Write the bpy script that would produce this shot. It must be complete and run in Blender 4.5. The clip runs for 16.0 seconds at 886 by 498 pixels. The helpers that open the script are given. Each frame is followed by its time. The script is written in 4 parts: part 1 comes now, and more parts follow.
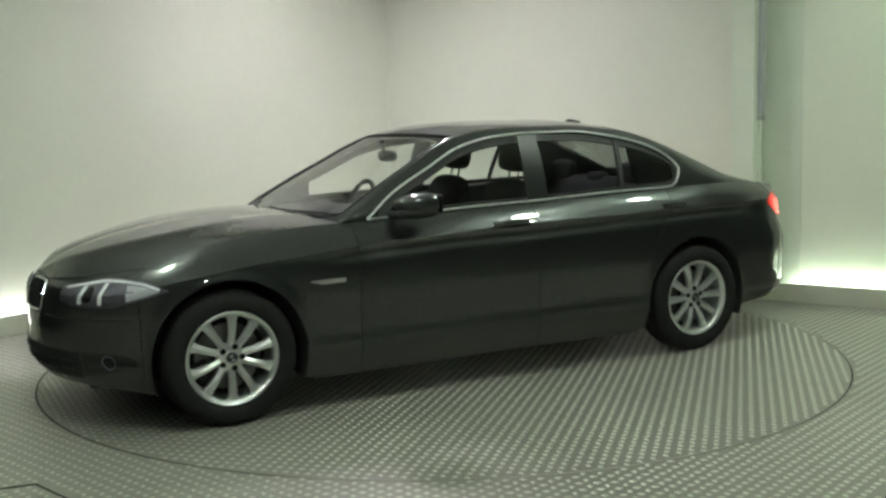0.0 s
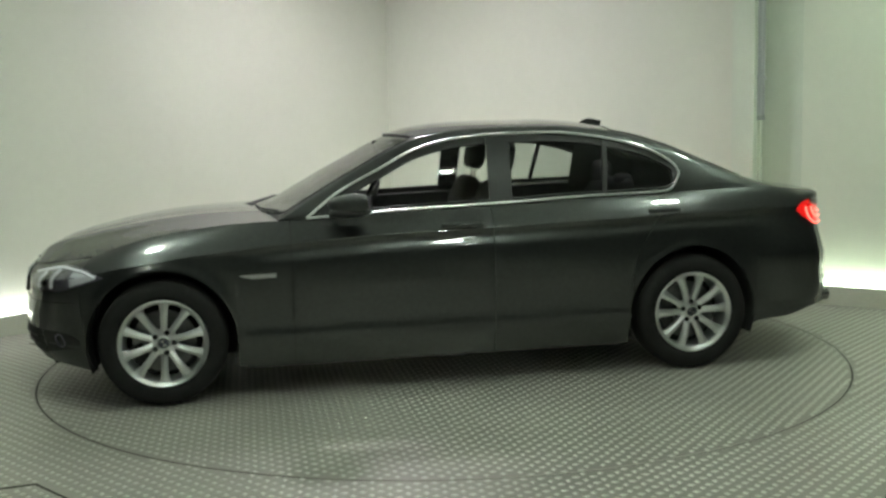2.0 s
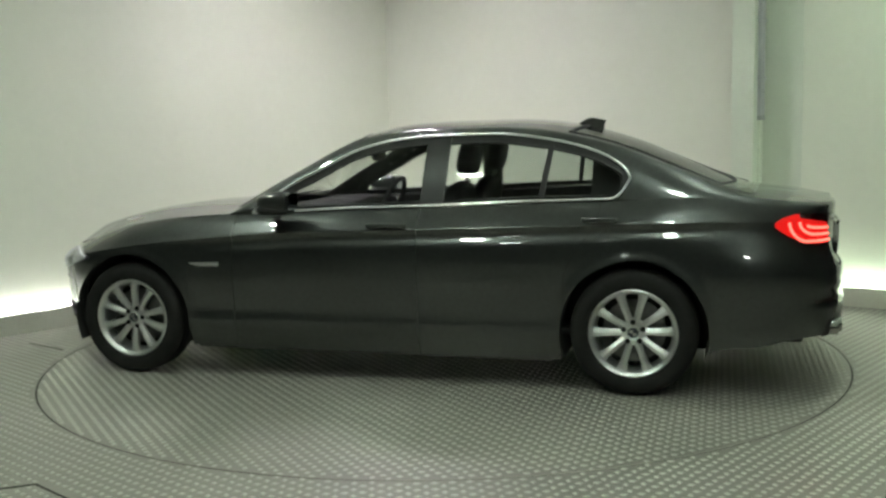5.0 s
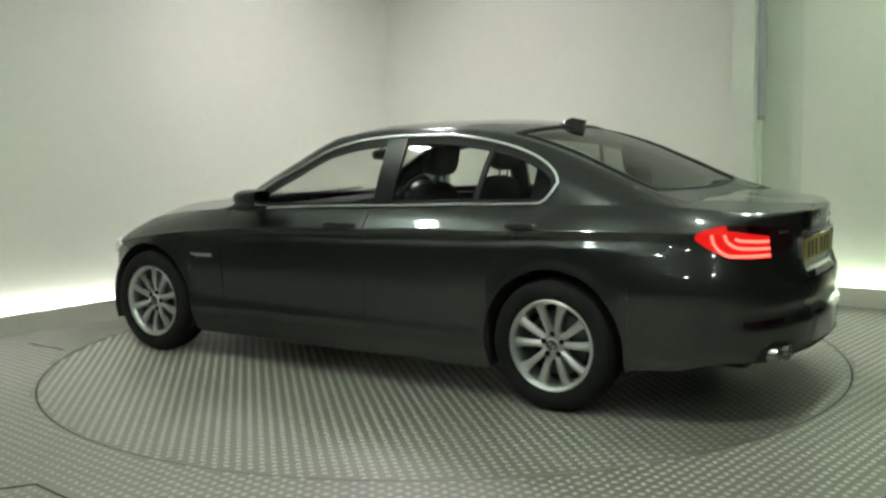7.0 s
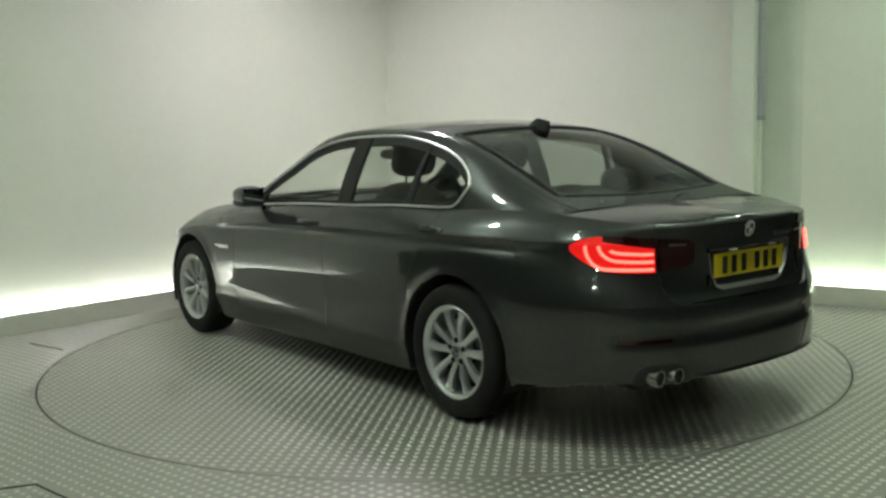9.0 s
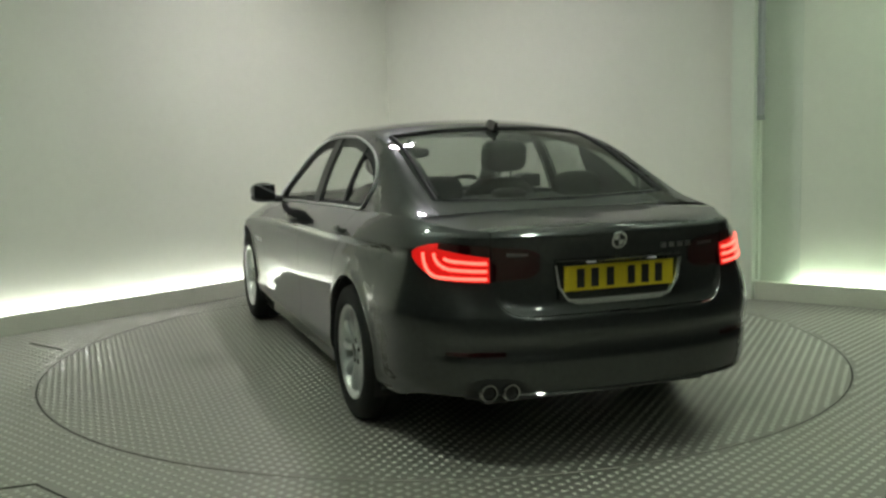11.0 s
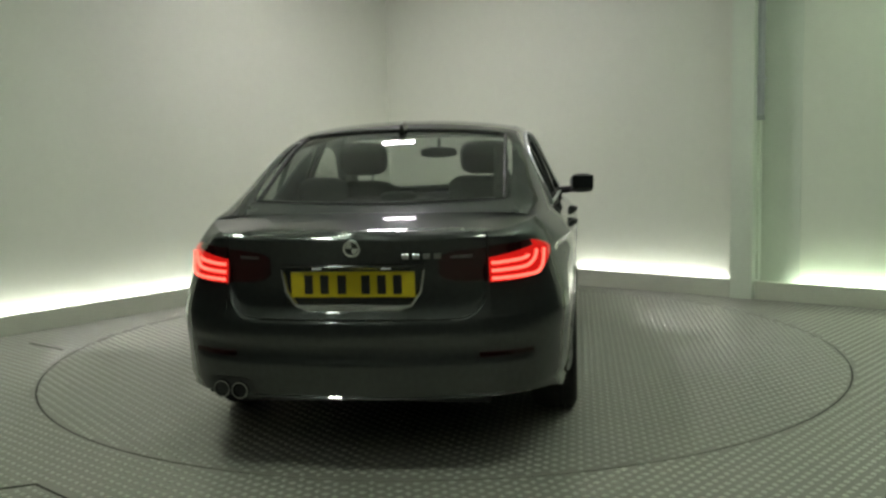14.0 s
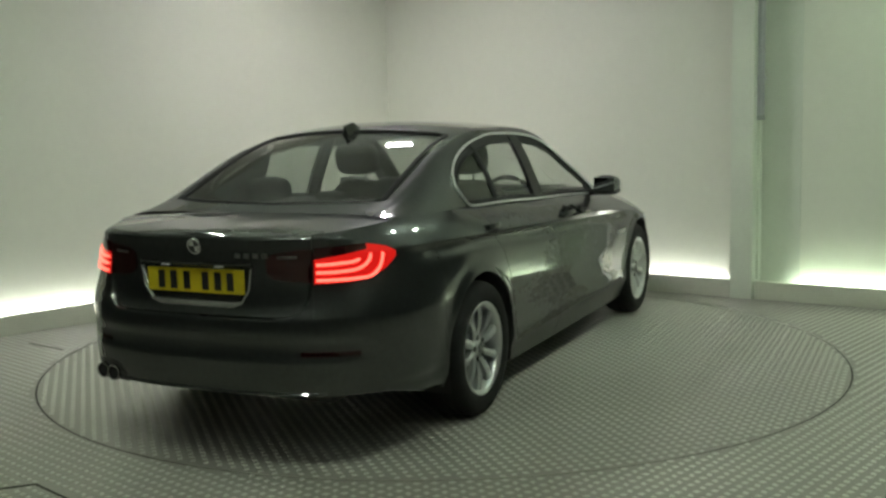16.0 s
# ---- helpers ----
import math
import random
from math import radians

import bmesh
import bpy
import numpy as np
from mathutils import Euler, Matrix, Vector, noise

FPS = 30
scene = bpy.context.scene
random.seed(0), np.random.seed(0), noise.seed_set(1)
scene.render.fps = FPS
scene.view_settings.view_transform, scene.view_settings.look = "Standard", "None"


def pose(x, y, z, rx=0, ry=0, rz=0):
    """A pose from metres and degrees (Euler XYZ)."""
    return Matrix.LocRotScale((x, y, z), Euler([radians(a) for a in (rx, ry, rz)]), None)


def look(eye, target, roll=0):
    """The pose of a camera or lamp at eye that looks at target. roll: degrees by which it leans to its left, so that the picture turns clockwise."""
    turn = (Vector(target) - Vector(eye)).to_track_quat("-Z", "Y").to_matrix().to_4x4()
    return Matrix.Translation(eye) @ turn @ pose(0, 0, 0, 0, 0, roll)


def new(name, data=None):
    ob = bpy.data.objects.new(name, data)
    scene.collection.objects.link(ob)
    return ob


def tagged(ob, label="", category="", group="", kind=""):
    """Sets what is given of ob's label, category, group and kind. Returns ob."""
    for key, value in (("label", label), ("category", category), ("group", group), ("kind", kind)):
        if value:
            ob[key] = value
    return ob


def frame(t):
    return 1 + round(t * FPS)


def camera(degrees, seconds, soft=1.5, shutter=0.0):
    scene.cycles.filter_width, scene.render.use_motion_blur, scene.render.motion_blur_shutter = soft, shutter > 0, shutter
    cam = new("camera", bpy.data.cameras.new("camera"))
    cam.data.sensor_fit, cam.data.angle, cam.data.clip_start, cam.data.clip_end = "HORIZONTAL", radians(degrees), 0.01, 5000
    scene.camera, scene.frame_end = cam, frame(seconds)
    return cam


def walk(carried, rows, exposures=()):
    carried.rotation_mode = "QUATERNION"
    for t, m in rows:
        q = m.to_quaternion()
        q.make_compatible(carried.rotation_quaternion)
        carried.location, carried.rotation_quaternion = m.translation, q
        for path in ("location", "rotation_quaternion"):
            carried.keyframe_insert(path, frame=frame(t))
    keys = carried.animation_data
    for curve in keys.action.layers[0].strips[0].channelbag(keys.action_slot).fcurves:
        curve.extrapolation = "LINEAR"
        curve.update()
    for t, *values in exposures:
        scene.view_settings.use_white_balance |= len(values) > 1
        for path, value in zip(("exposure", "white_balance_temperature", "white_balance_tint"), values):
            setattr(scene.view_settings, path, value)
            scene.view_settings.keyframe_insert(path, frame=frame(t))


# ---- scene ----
# ---------------------------------------------------------------- camera
EYE = Vector((0.0, -6.414, 1.424))
PITCH, YAW = radians(6.855), radians(0.096)
AIM = EYE + Vector((math.sin(YAW) * math.cos(PITCH), math.cos(YAW) * math.cos(PITCH), -math.sin(PITCH)))
cam = camera(47.64, 16.0, soft=2.7)
walk(cam, [(0, look(EYE, AIM, -1.343)), (16, look(EYE, AIM, -1.343))],
     exposures=[(0, 0.29, 6500, 10), (4.2, 0.32, 6480, 10), (6.3, 0.31, 6500, 10.5), (9.2, 0.24, 6500, 10), (11.3, -0.07, 6600, 8), (13.2, -0.18, 6640, 7), (16, -0.04, 6640, 7)])

# ---------------------------------------------------------------- light
CEIL = 3.35
world = bpy.data.worlds.new("world")
world.use_nodes = True
world.node_tree.nodes["Background"].inputs[0].default_value = (0.6, 0.65, 0.6, 1)
world.node_tree.nodes["Background"].inputs[1].default_value = 0.02
scene.world = world


# ---------------------------------------------------------------- materials
def material(name, colour, rough=0.5, metal=0.0, coat=0.0, vary=0.0, scale=4.0, fine=60.0, bump=0.0, bump_scale=120.0, rough_vary=0.0, emit=None, strength=0.0, coat_rough=0.03, coat_ior=1.5, spec=0.5, edge=1.0):
    m = bpy.data.materials.new(name)
    m.use_nodes = True
    nt = m.node_tree
    b = nt.nodes["Principled BSDF"]
    b.inputs["Base Color"].default_value = (*colour, 1)
    b.inputs["Roughness"].default_value = rough
    b.inputs["Metallic"].default_value = metal
    b.inputs["Coat Weight"].default_value = coat
    b.inputs["Coat Roughness"].default_value = coat_rough
    b.inputs["Coat IOR"].default_value = coat_ior
    b.inputs["Specular IOR Level"].default_value = spec
    b.inputs["Specular Tint"].default_value = (edge, edge, edge, 1)
    if emit:
        b.inputs["Emission Color"].default_value = (*emit, 1)
        b.inputs["Emission Strength"].default_value = strength
    if vary or bump or rough_vary:
        co = nt.nodes.new("ShaderNodeTexCoord")
        n1 = nt.nodes.new("ShaderNodeTexNoise")
        n1.inputs["Scale"].default_value, n1.inputs["Detail"].default_value = scale, 5
        n2 = nt.nodes.new("ShaderNodeTexNoise")
        n2.inputs["Scale"].default_value, n2.inputs["Detail"].default_value = fine, 3
        nt.links.new(co.outputs["Object"], n1.inputs["Vector"])
        nt.links.new(co.outputs["Object"], n2.inputs["Vector"])
        add = nt.nodes.new("ShaderNodeMath")
        add.operation = "MULTIPLY_ADD"
        nt.links.new(n2.outputs[0], add.inputs[0])
        add.inputs[1].default_value = 0.4
        nt.links.new(n1.outputs[0], add.inputs[2])
        if vary:
            ramp = nt.nodes.new("ShaderNodeMapRange")
            ramp.inputs["From Min"].default_value, ramp.inputs["From Max"].default_value = 0.45, 0.95
            ramp.inputs["To Min"].default_value, ramp.inputs["To Max"].default_value = 1 - vary, 1 + vary
            nt.links.new(add.outputs[0], ramp.inputs["Value"])
            mul = nt.nodes.new("ShaderNodeMixRGB")
            mul.blend_type, mul.inputs[0].default_value = "MULTIPLY", 1.0
            mul.inputs[1].default_value = (*colour, 1)
            nt.links.new(ramp.outputs[0], mul.inputs[2])
            nt.links.new(mul.outputs[0], b.inputs["Base Color"])
        if rough_vary:
            r2 = nt.nodes.new("ShaderNodeMapRange")
            r2.inputs["From Min"].default_value, r2.inputs["From Max"].default_value = 0.45, 0.95
            r2.inputs["To Min"].default_value, r2.inputs["To Max"].default_value = rough - rough_vary, rough + rough_vary
            nt.links.new(add.outputs[0], r2.inputs["Value"])
            nt.links.new(r2.outputs[0], b.inputs["Roughness"])
        if bump:
            n3 = nt.nodes.new("ShaderNodeTexNoise")
            n3.inputs["Scale"].default_value, n3.inputs["Detail"].default_value = bump_scale, 4
            nt.links.new(co.outputs["Object"], n3.inputs["Vector"])
            bp = nt.nodes.new("ShaderNodeBump")
            bp.inputs["Strength"].default_value, bp.inputs["Distance"].default_value = bump, 0.002
            nt.links.new(n3.outputs[0], bp.inputs["Height"])
            nt.links.new(bp.outputs[0], b.inputs["Normal"])
    return m


def glass(name, tint, rough=0.0):
    """Thin tinted pane: mostly clear, mirrors more at a slant."""
    m = bpy.data.materials.new(name)
    m.use_nodes = True
    nt = m.node_tree
    nt.nodes.remove(nt.nodes["Principled BSDF"])
    tr, gl = nt.nodes.new("ShaderNodeBsdfTransparent"), nt.nodes.new("ShaderNodeBsdfGlossy")
    tr.inputs[0].default_value = (*tint, 1)
    gl.inputs["Roughness"].default_value = rough
    fr, mix = nt.nodes.new("ShaderNodeLayerWeight"), nt.nodes.new("ShaderNodeMixShader")
    fr.inputs[0].default_value = 0.5
    power, gain = nt.nodes.new("ShaderNodeMath"), nt.nodes.new("ShaderNodeMath")
    power.operation, gain.operation = "POWER", "MULTIPLY_ADD"
    power.inputs[1].default_value = 3.2
    gain.inputs[1].default_value, gain.inputs[2].default_value = 0.75, 0.045
    nt.links.new(fr.outputs["Facing"], power.inputs[0])
    nt.links.new(power.outputs[0], gain.inputs[0])
    nt.links.new(gain.outputs[0], mix.inputs[0])
    nt.links.new(tr.outputs[0], mix.inputs[1])
    nt.links.new(gl.outputs[0], mix.inputs[2])
    nt.links.new(mix.outputs[0], nt.nodes["Material Output"].inputs[0])
    return m


WALL = material("wall_paint", (0.62, 0.635, 0.535), 0.55, vary=0.035, scale=0.8, fine=14, bump=0.05, bump_scale=60)
PLINTH = material("plinth_paint", (0.50, 0.51, 0.42), 0.5, vary=0.08, scale=2.5, fine=40)
PILLAR = material("pillar_paint", (0.58, 0.62, 0.52), 0.45, vary=0.05, scale=2, fine=30)
DARKWALL = material("hall_paint", (0.05, 0.052, 0.05), 0.8, vary=0.15, scale=1, fine=12)
CEILM = material("ceiling_paint", (0.76, 0.83, 0.74), 0.8, vary=0.05, scale=1, fine=12)
FLOOR = material("steel_plate", (0.238, 0.232, 0.198), 0.42, metal=0.35, vary=0.14, scale=1.3, fine=22, rough_vary=0.10, bump=0.10, bump_scale=90)
# lugs get a paler colour than the plate between them
LUG = material("pale_steel_lug", (0.465, 0.46, 0.41), 0.34, metal=0.5, vary=0.12, scale=1.1, fine=9, rough_vary=0.05)
SEAM = material("dark_joint", (0.025, 0.024, 0.02), 0.9, vary=0.3, scale=8, fine=60)
CONDUIT = material("galvanised_conduit", (0.40, 0.40, 0.42), 0.5, vary=0.1, scale=6, fine=50)
TUBE = material("lit_tube", (0.9, 0.9, 0.85), 0.4, emit=(0.94, 0.96, 1.02), strength=28)
GREENTUBE = material("lit_tube_cool", (0.85, 0.9, 0.85), 0.4, emit=(0.82, 1.0, 0.84), strength=36)
PANEL = material("lit_diffuser", (0.9, 0.9, 0.9), 0.4, emit=(0.86, 1.0, 0.84), strength=240)
WARMPANEL = material("lit_diffuser_warm", (0.9, 0.9, 0.9), 0.4, emit=(1.0, 0.94, 1.04), strength=305)
GREENFILL = material("green_fill_diffuser", (0.9, 0.9, 0.9), 0.4, emit=(0.80, 1.0, 0.80), strength=165)
HALLFILL = material("hall_fill_diffuser", (0.9, 0.9, 0.9), 0.4, emit=(0.90, 1.0, 0.88), strength=125)
WHITE = material("white_enamel", (0.75, 0.75, 0.72), 0.4, vary=0.03, scale=5)


# ---------------------------------------------------------------- mesh tools
def finish(bm, name, mat, smooth=False, angle=35):
    bmesh.ops.recalc_face_normals(bm, faces=bm.faces)
    me = bpy.data.meshes.new(name)
    bm.to_mesh(me)
    bm.free()
    for f in me.polygons:
        f.use_smooth = smooth
    if smooth:
        me.set_sharp_from_angle(angle=radians(angle))
    for m in mat if isinstance(mat, (list, tuple)) else [mat]:
        me.materials.append(m)
    return me


def part(name, bm, mat, parent=None, label="", smooth=False, angle=35, m=None):
    ob = new(name, finish(bm, name, mat, smooth, angle))
    if parent:
        ob.parent = parent
    if m is not None:
        ob.matrix_basis = m
    return tagged(ob, label) if label else ob


def box(x0, y0, z0, x1, y1, z1, bev=0.0, bm=None):
    bm2 = bmesh.new()
    bmesh.ops.create_cube(bm2, size=1, matrix=Matrix.LocRotScale(((x0 + x1) / 2, (y0 + y1) / 2, (z0 + z1) / 2), None, (abs(x1 - x0), abs(y1 - y0), abs(z1 - z0))))
    if bev:
        bmesh.ops.bevel(bm2, geom=bm2.edges[:], offset=bev, segments=2, affect="EDGES", profile=0.6)
    if bm is None:
        return bm2
    join(bm, bm2)
    return bm


def join(bm, other):
    me = bpy.data.meshes.new("tmp")
    other.to_mesh(me)
    other.free()
    bm.from_mesh(me)
    bpy.data.meshes.remove(me)


def empty(name, label, category, group=""):
    return tagged(new(name), label, category, group)


def tube(points, r, seg=8, closed=False, flat=1.0):
    """A rod along a polyline; flat squeezes it sideways."""
    bm = bmesh.new()
    pts = [Vector(p) for p in points]
    n = len(pts)
    rings = []
    for i, p in enumerate(pts):
        a = pts[(i - 1) % n] if (closed or i > 0) else p
        b = pts[(i + 1) % n] if (closed or i < n - 1) else p
        d = (b - a).normalized()
        up = Vector((0, 1, 0)) if abs(d.y) < 0.9 else Vector((0, 0, 1))
        s = d.cross(up).normalized()
        u = s.cross(d)
        rings.append([bm.verts.new(p + r * (math.cos(k * math.tau / seg) * s + flat * math.sin(k * math.tau / seg) * u)) for k in range(seg)])
    for i in range(n if closed else n - 1):
        for k in range(seg):
            bm.faces.new((rings[i][k], rings[i][(k + 1) % seg], rings[(i + 1) % n][(k + 1) % seg], rings[(i + 1) % n][k]))
    if not closed:
        bm.faces.new(rings[0])
        bm.faces.new(rings[-1])
    return bm


# ---------------------------------------------------------------- the place
TABLE_R = 2.473

CORNER = Vector((-0.481, 3.688))            # where the fronts of the two plinths meet
N_L, N_R = Vector((-0.7406, 0.6719)), Vector((0.5803, 0.8144))
T_L, T_R = Vector((-0.6719, -0.7406)), Vector((0.8144, -0.5803))
LEN_L, LEN_R = 5.3, 5.6
PLINTH_H, TROUGH = 0.147, 0.17


def on_wall(side, s, d, z):
    """A point s along a wall from the corner, d behind its plinth's front."""
    n, t = (N_L, T_L) if side == "L" else (N_R, T_R)
    p = CORNER + s * t + d * n
    return Vector((p.x, p.y, z))


def wall_box(side, s0, s1, d0, d1, z0, z1, bev=0.0):
    bm = box(s0, d0, z0, s1, d1, z1, bev)
    n, t = (N_L, T_L) if side == "L" else (N_R, T_R)
    for v in bm.verts:
        p = CORNER + v.co.x * t + v.co.y * n
        v.co = Vector((p.x, p.y, v.co.z))
    return bm


def structure(name, bm, mat, label, smooth=False):
    return tagged(part(name, bm, mat, None, label, smooth), kind="structure")


# floor: one sheet with a round hole for the turntable
def build_floor():
    bm = bmesh.new()
    seg = 160
    inner = [bm.verts.new((TABLE_R * math.cos(k * math.tau / seg), TABLE_R * math.sin(k * math.tau / seg), 0)) for k in range(seg)]
    low = [bm.verts.new((TABLE_R * math.cos(k * math.tau / seg), TABLE_R * math.sin(k * math.tau / seg), -0.12)) for k in range(seg)]
    outer = [bm.verts.new((12 * math.cos(k * math.tau / seg), 12 * math.sin(k * math.tau / seg), 0)) for k in range(seg)]
    for k in range(seg):
        j = (k + 1) % seg
        bm.faces.new((inner[k], outer[k], outer[j], inner[j]))
        bm.faces.new((low[k], inner[k], inner[j], low[j]))
    bm.faces.new(low)
    return structure("floor", bm, FLOOR, "worn grey-green steel tread plate floor")


def wall(name, side, length, label):
    return structure(name, wall_box(side, -0.5, length, TROUGH, TROUGH + 0.2, -0.02, CEIL), WALL, label)


floor_sheet = build_floor()
wall("wall_west", "L", LEN_L, "smooth off-white painted wall washed by a light trough")
wall("wall_north", "R", LEN_R, "smooth off-white painted wall with a greenish cast")
structure("baseboard", wall_box("L", 0.0, LEN_L, 0.0, 0.03, 0, PLINTH_H, 0.004), PLINTH, "pale olive painted plinth board hiding light tubes")
structure("baseboard", wall_box("R", 0.02, 3.47, 0.0, 0.03, 0, PLINTH_H, 0.004), PLINTH, "pale olive painted plinth board hiding light tubes")
structure("baseboard", wall_box("R", 3.67, LEN_R, 0.0, 0.03, 0, PLINTH_H, 0.004), PLINTH, "pale olive painted plinth board hiding light tubes")
structure("pillar", wall_box("R", 3.48, 3.66, -0.03, TROUGH - 0.002, 0, CEIL, 0.006), PILLAR, "pale green painted square pillar against the wall")
structure("ceiling", box(-9, -10, CEIL, 9, 5, CEIL + 0.15), CEILM, "plain grey painted ceiling")
# unseen walls, added to shut the room and keep the car's reflections dark
structure("wall_south", box(-9, -10.2, 0, 9, -10, CEIL), DARKWALL, "unseen dark grey wall added to close off the hall")
structure("wall_back", box(-9, 5, 0, 9, 5.2, CEIL), DARKWALL, "unseen dark grey wall added to close off the hall")
structure("wall_southwest", box(-9.2, -10.2, 0, -9, 5.2, CEIL), DARKWALL, "unseen dark grey wall added to close off the hall")
structure("wall_southeast", box(9, -10.2, 0, 9.2, 5.2, CEIL), DARKWALL, "unseen dark grey wall added to close off the hall")


STEELCAP = material("grey_end_cap", (0.30, 0.31, 0.30), 0.6)
# wall paint darkened to hold the shade beside the pillar
SHADEDWALL = material("pillar_shade_paint", (0.54, 0.575, 0.485), 0.5, vary=0.05, scale=2, fine=30)


# thin added sheet whose darker colour stands in for the pillar's shadow
structure("trim", wall_box("R", 3.664, 3.98, TROUGH - 0.006, TROUGH - 0.001, 0.0, CEIL, 0.0), SHADEDWALL, "thin wall sheet with the pillar's shade in its grey-green colour")


def build_conduit():
    e = empty("conduit", "grey metal conduit with an end cap on the pillar's side", "conduit")
    bm = wall_box("R", 3.661, 3.695, 0.04, 0.13, 1.47, CEIL, 0.006)
    part("channel", bm, CONDUIT, e)
    part("lower_channel", wall_box("R", 3.661, 3.684, 0.055, 0.115, 0.15, 1.429, 0.004), PILLAR, e, "painted lower channel")
    part("end_cap", wall_box("R", 3.6605, 3.700, 0.038, 0.132, 1.43, 1.469, 0.005), STEELCAP, e, "grey end cap")
    for z in (1.75, 2.2, 2.65):
        part("clip", wall_box("R", 3.661, 3.702, 0.025, 0.145, z, z + 0.025, 0.003), CONDUIT, e)


build_conduit()


def light_tube(side, s0, s1, mat):
    e = empty("fluorescent_tube", "lit white fluorescent tube lying behind the plinth", "light", "tubes behind the plinth")
    part("batten", wall_box(side, s0, s1, 0.094, 0.150, 0.0, 0.062, 0.004), WHITE, e)
    part("tube", tube([on_wall(side, s0 + 0.008, 0.122, 0.095), on_wall(side, s1 - 0.008, 0.122, 0.095)], 0.014, 10), mat, e, "glowing tube")
    for s in (s0 + 0.02, s1 - 0.032):
        part("tube_holder", wall_box(side, s, s + 0.012, 0.104, 0.140, 0.0625, 0.112, 0.003), WHITE, e)


for s0, s1 in ((0.25, 1.72), (1.73, 3.20), (3.21, 4.68)):
    light_tube("L", s0, s1, TUBE)
for s0, s1 in ((0.30, 1.77), (1.94, 3.41), (3.93, 5.40)):
    light_tube("R", s0, s1, GREENTUBE if s0 > 3.5 else TUBE)


def ceiling_light(x, y, w, d, turn, mat):
    e = empty("ceiling_light", "small out-of-view ceiling light with a glowing diffuser, some added as fill", "ceiling light", "ceiling lights")
    e.matrix_basis = pose(x, y, CEIL - 0.001, 0, 0, turn)
    for a in (-1, 1):
        part("frame", box(a * w / 2 - 0.02, -d / 2 - 0.02, -0.06, a * w / 2 + 0.02, d / 2 + 0.02, 0, 0.004), WHITE, e)
        part("frame", box(-w / 2 + 0.02, a * d / 2 - 0.02, -0.06, w / 2 - 0.02, a * d / 2 + 0.02, 0, 0.004), WHITE, e)
    part("diffuser", box(-w / 2 + 0.02, -d / 2 + 0.02, -0.045, w / 2 - 0.02, d / 2 - 0.02, -0.02), mat, e)


ceiling_light(-0.43, 1.40, 0.36, 0.24, 0, WARMPANEL)
# unseen fill light, added to brighten the right-hand wall
ceiling_light(3.1, 0.05, 0.26, 0.20, 0, GREENFILL)
# the four beyond y -4 are unseen fill, added for flank and floor
for x, y in ((1.0, -2.9), (-1.3, -2.9), (-2.3, -0.9), (2.3, -0.9), (-2.0, -5.2), (2.0, -5.2), (-1.7, -7.4), (1.7, -7.4)):
    ceiling_light(x, y, 0.26, 0.20, 0, HALLFILL if y < -4 else PANEL)

# joints between the fixed plates
JOINTS = (((-1.70, -2.40), (-1.30, -2.76)), ((-1.70, -2.40), (-2.1, -2.54)), ((-2.88, 0.47), (-2.57, 0.235)), ((1.60, -2.89), (1.95, -2.19)), ((-1.95, -2.205), (-2.35, -2.24)))
for a, b in JOINTS:
    structure("floor_joint", tube([(*a, 0.0), (*b, 0.0)], 0.005, 6), SEAM, "thin dark joint between floor plates")


# turntable
def build_table():
    e = empty("turntable", "large round steel tread plate turntable set flush in the floor", "turntable")
    bm = bmesh.new()
    seg = 160
    r = TABLE_R - 0.012
    top = [bm.verts.new((r * math.cos(k * math.tau / seg), r * math.sin(k * math.tau / seg), 0)) for k in range(seg)]
    bot = [bm.verts.new((r * math.cos(k * math.tau / seg), r * math.sin(k * math.tau / seg), -0.10)) for k in range(seg)]
    bm.faces.new(top)
    bm.faces.new(bot)
    for k in range(seg):
        bm.faces.new((top[k], bot[k], bot[(k + 1) % seg], top[(k + 1) % seg]))
    part("deck", bm, FLOOR, e)
    bm = bmesh.new()
    rows = [[bm.verts.new((r * math.cos(k * math.tau / 40), r * math.sin(k * math.tau / 40), z)) for k in range(40)] for r, z in ((0.228, 0.0005), (0.226, 0.010), (0.218, 0.014), (0.05, 0.015))]
    for a, b in zip(rows, rows[1:]):
        for k in range(40):
            bm.faces.new((a[k], a[(k + 1) % 40], b[(k + 1) % 40], b[k]))
    bm.faces.new(rows[-1])
    part("centre_cover", bm, CONDUIT, e, "raised round steel cover over the pivot", smooth=True)
    return e


LOZENGE = ((0.0185, 0, 0), (0, 0.0140, 0), (-0.0185, 0, 0), (0, -0.0140, 0), (0.0130, 0, 0.0036), (0, 0.0095, 0.0036), (-0.0130, 0, 0.0036), (0, -0.0095, 0.0036))


def lattice(keep, x0, x1, y0, y1, pitch=0.051, turn=0.0):
    """Places and turns of the tread plate's lugs, each at right angles to its neighbour."""
    ct, st = math.cos(turn), math.sin(turn)
    for i in range(int((x1 - x0) / pitch)):
        for j in range(int((y1 - y0) / pitch)):
            u, v = x0 + i * pitch, y0 + j * pitch
            x, y = u * ct - v * st, u * st + v * ct
            if keep(x, y):
                yield x, y, turn + math.pi / 4 + (math.pi / 2 if (i + j) % 2 else 0)


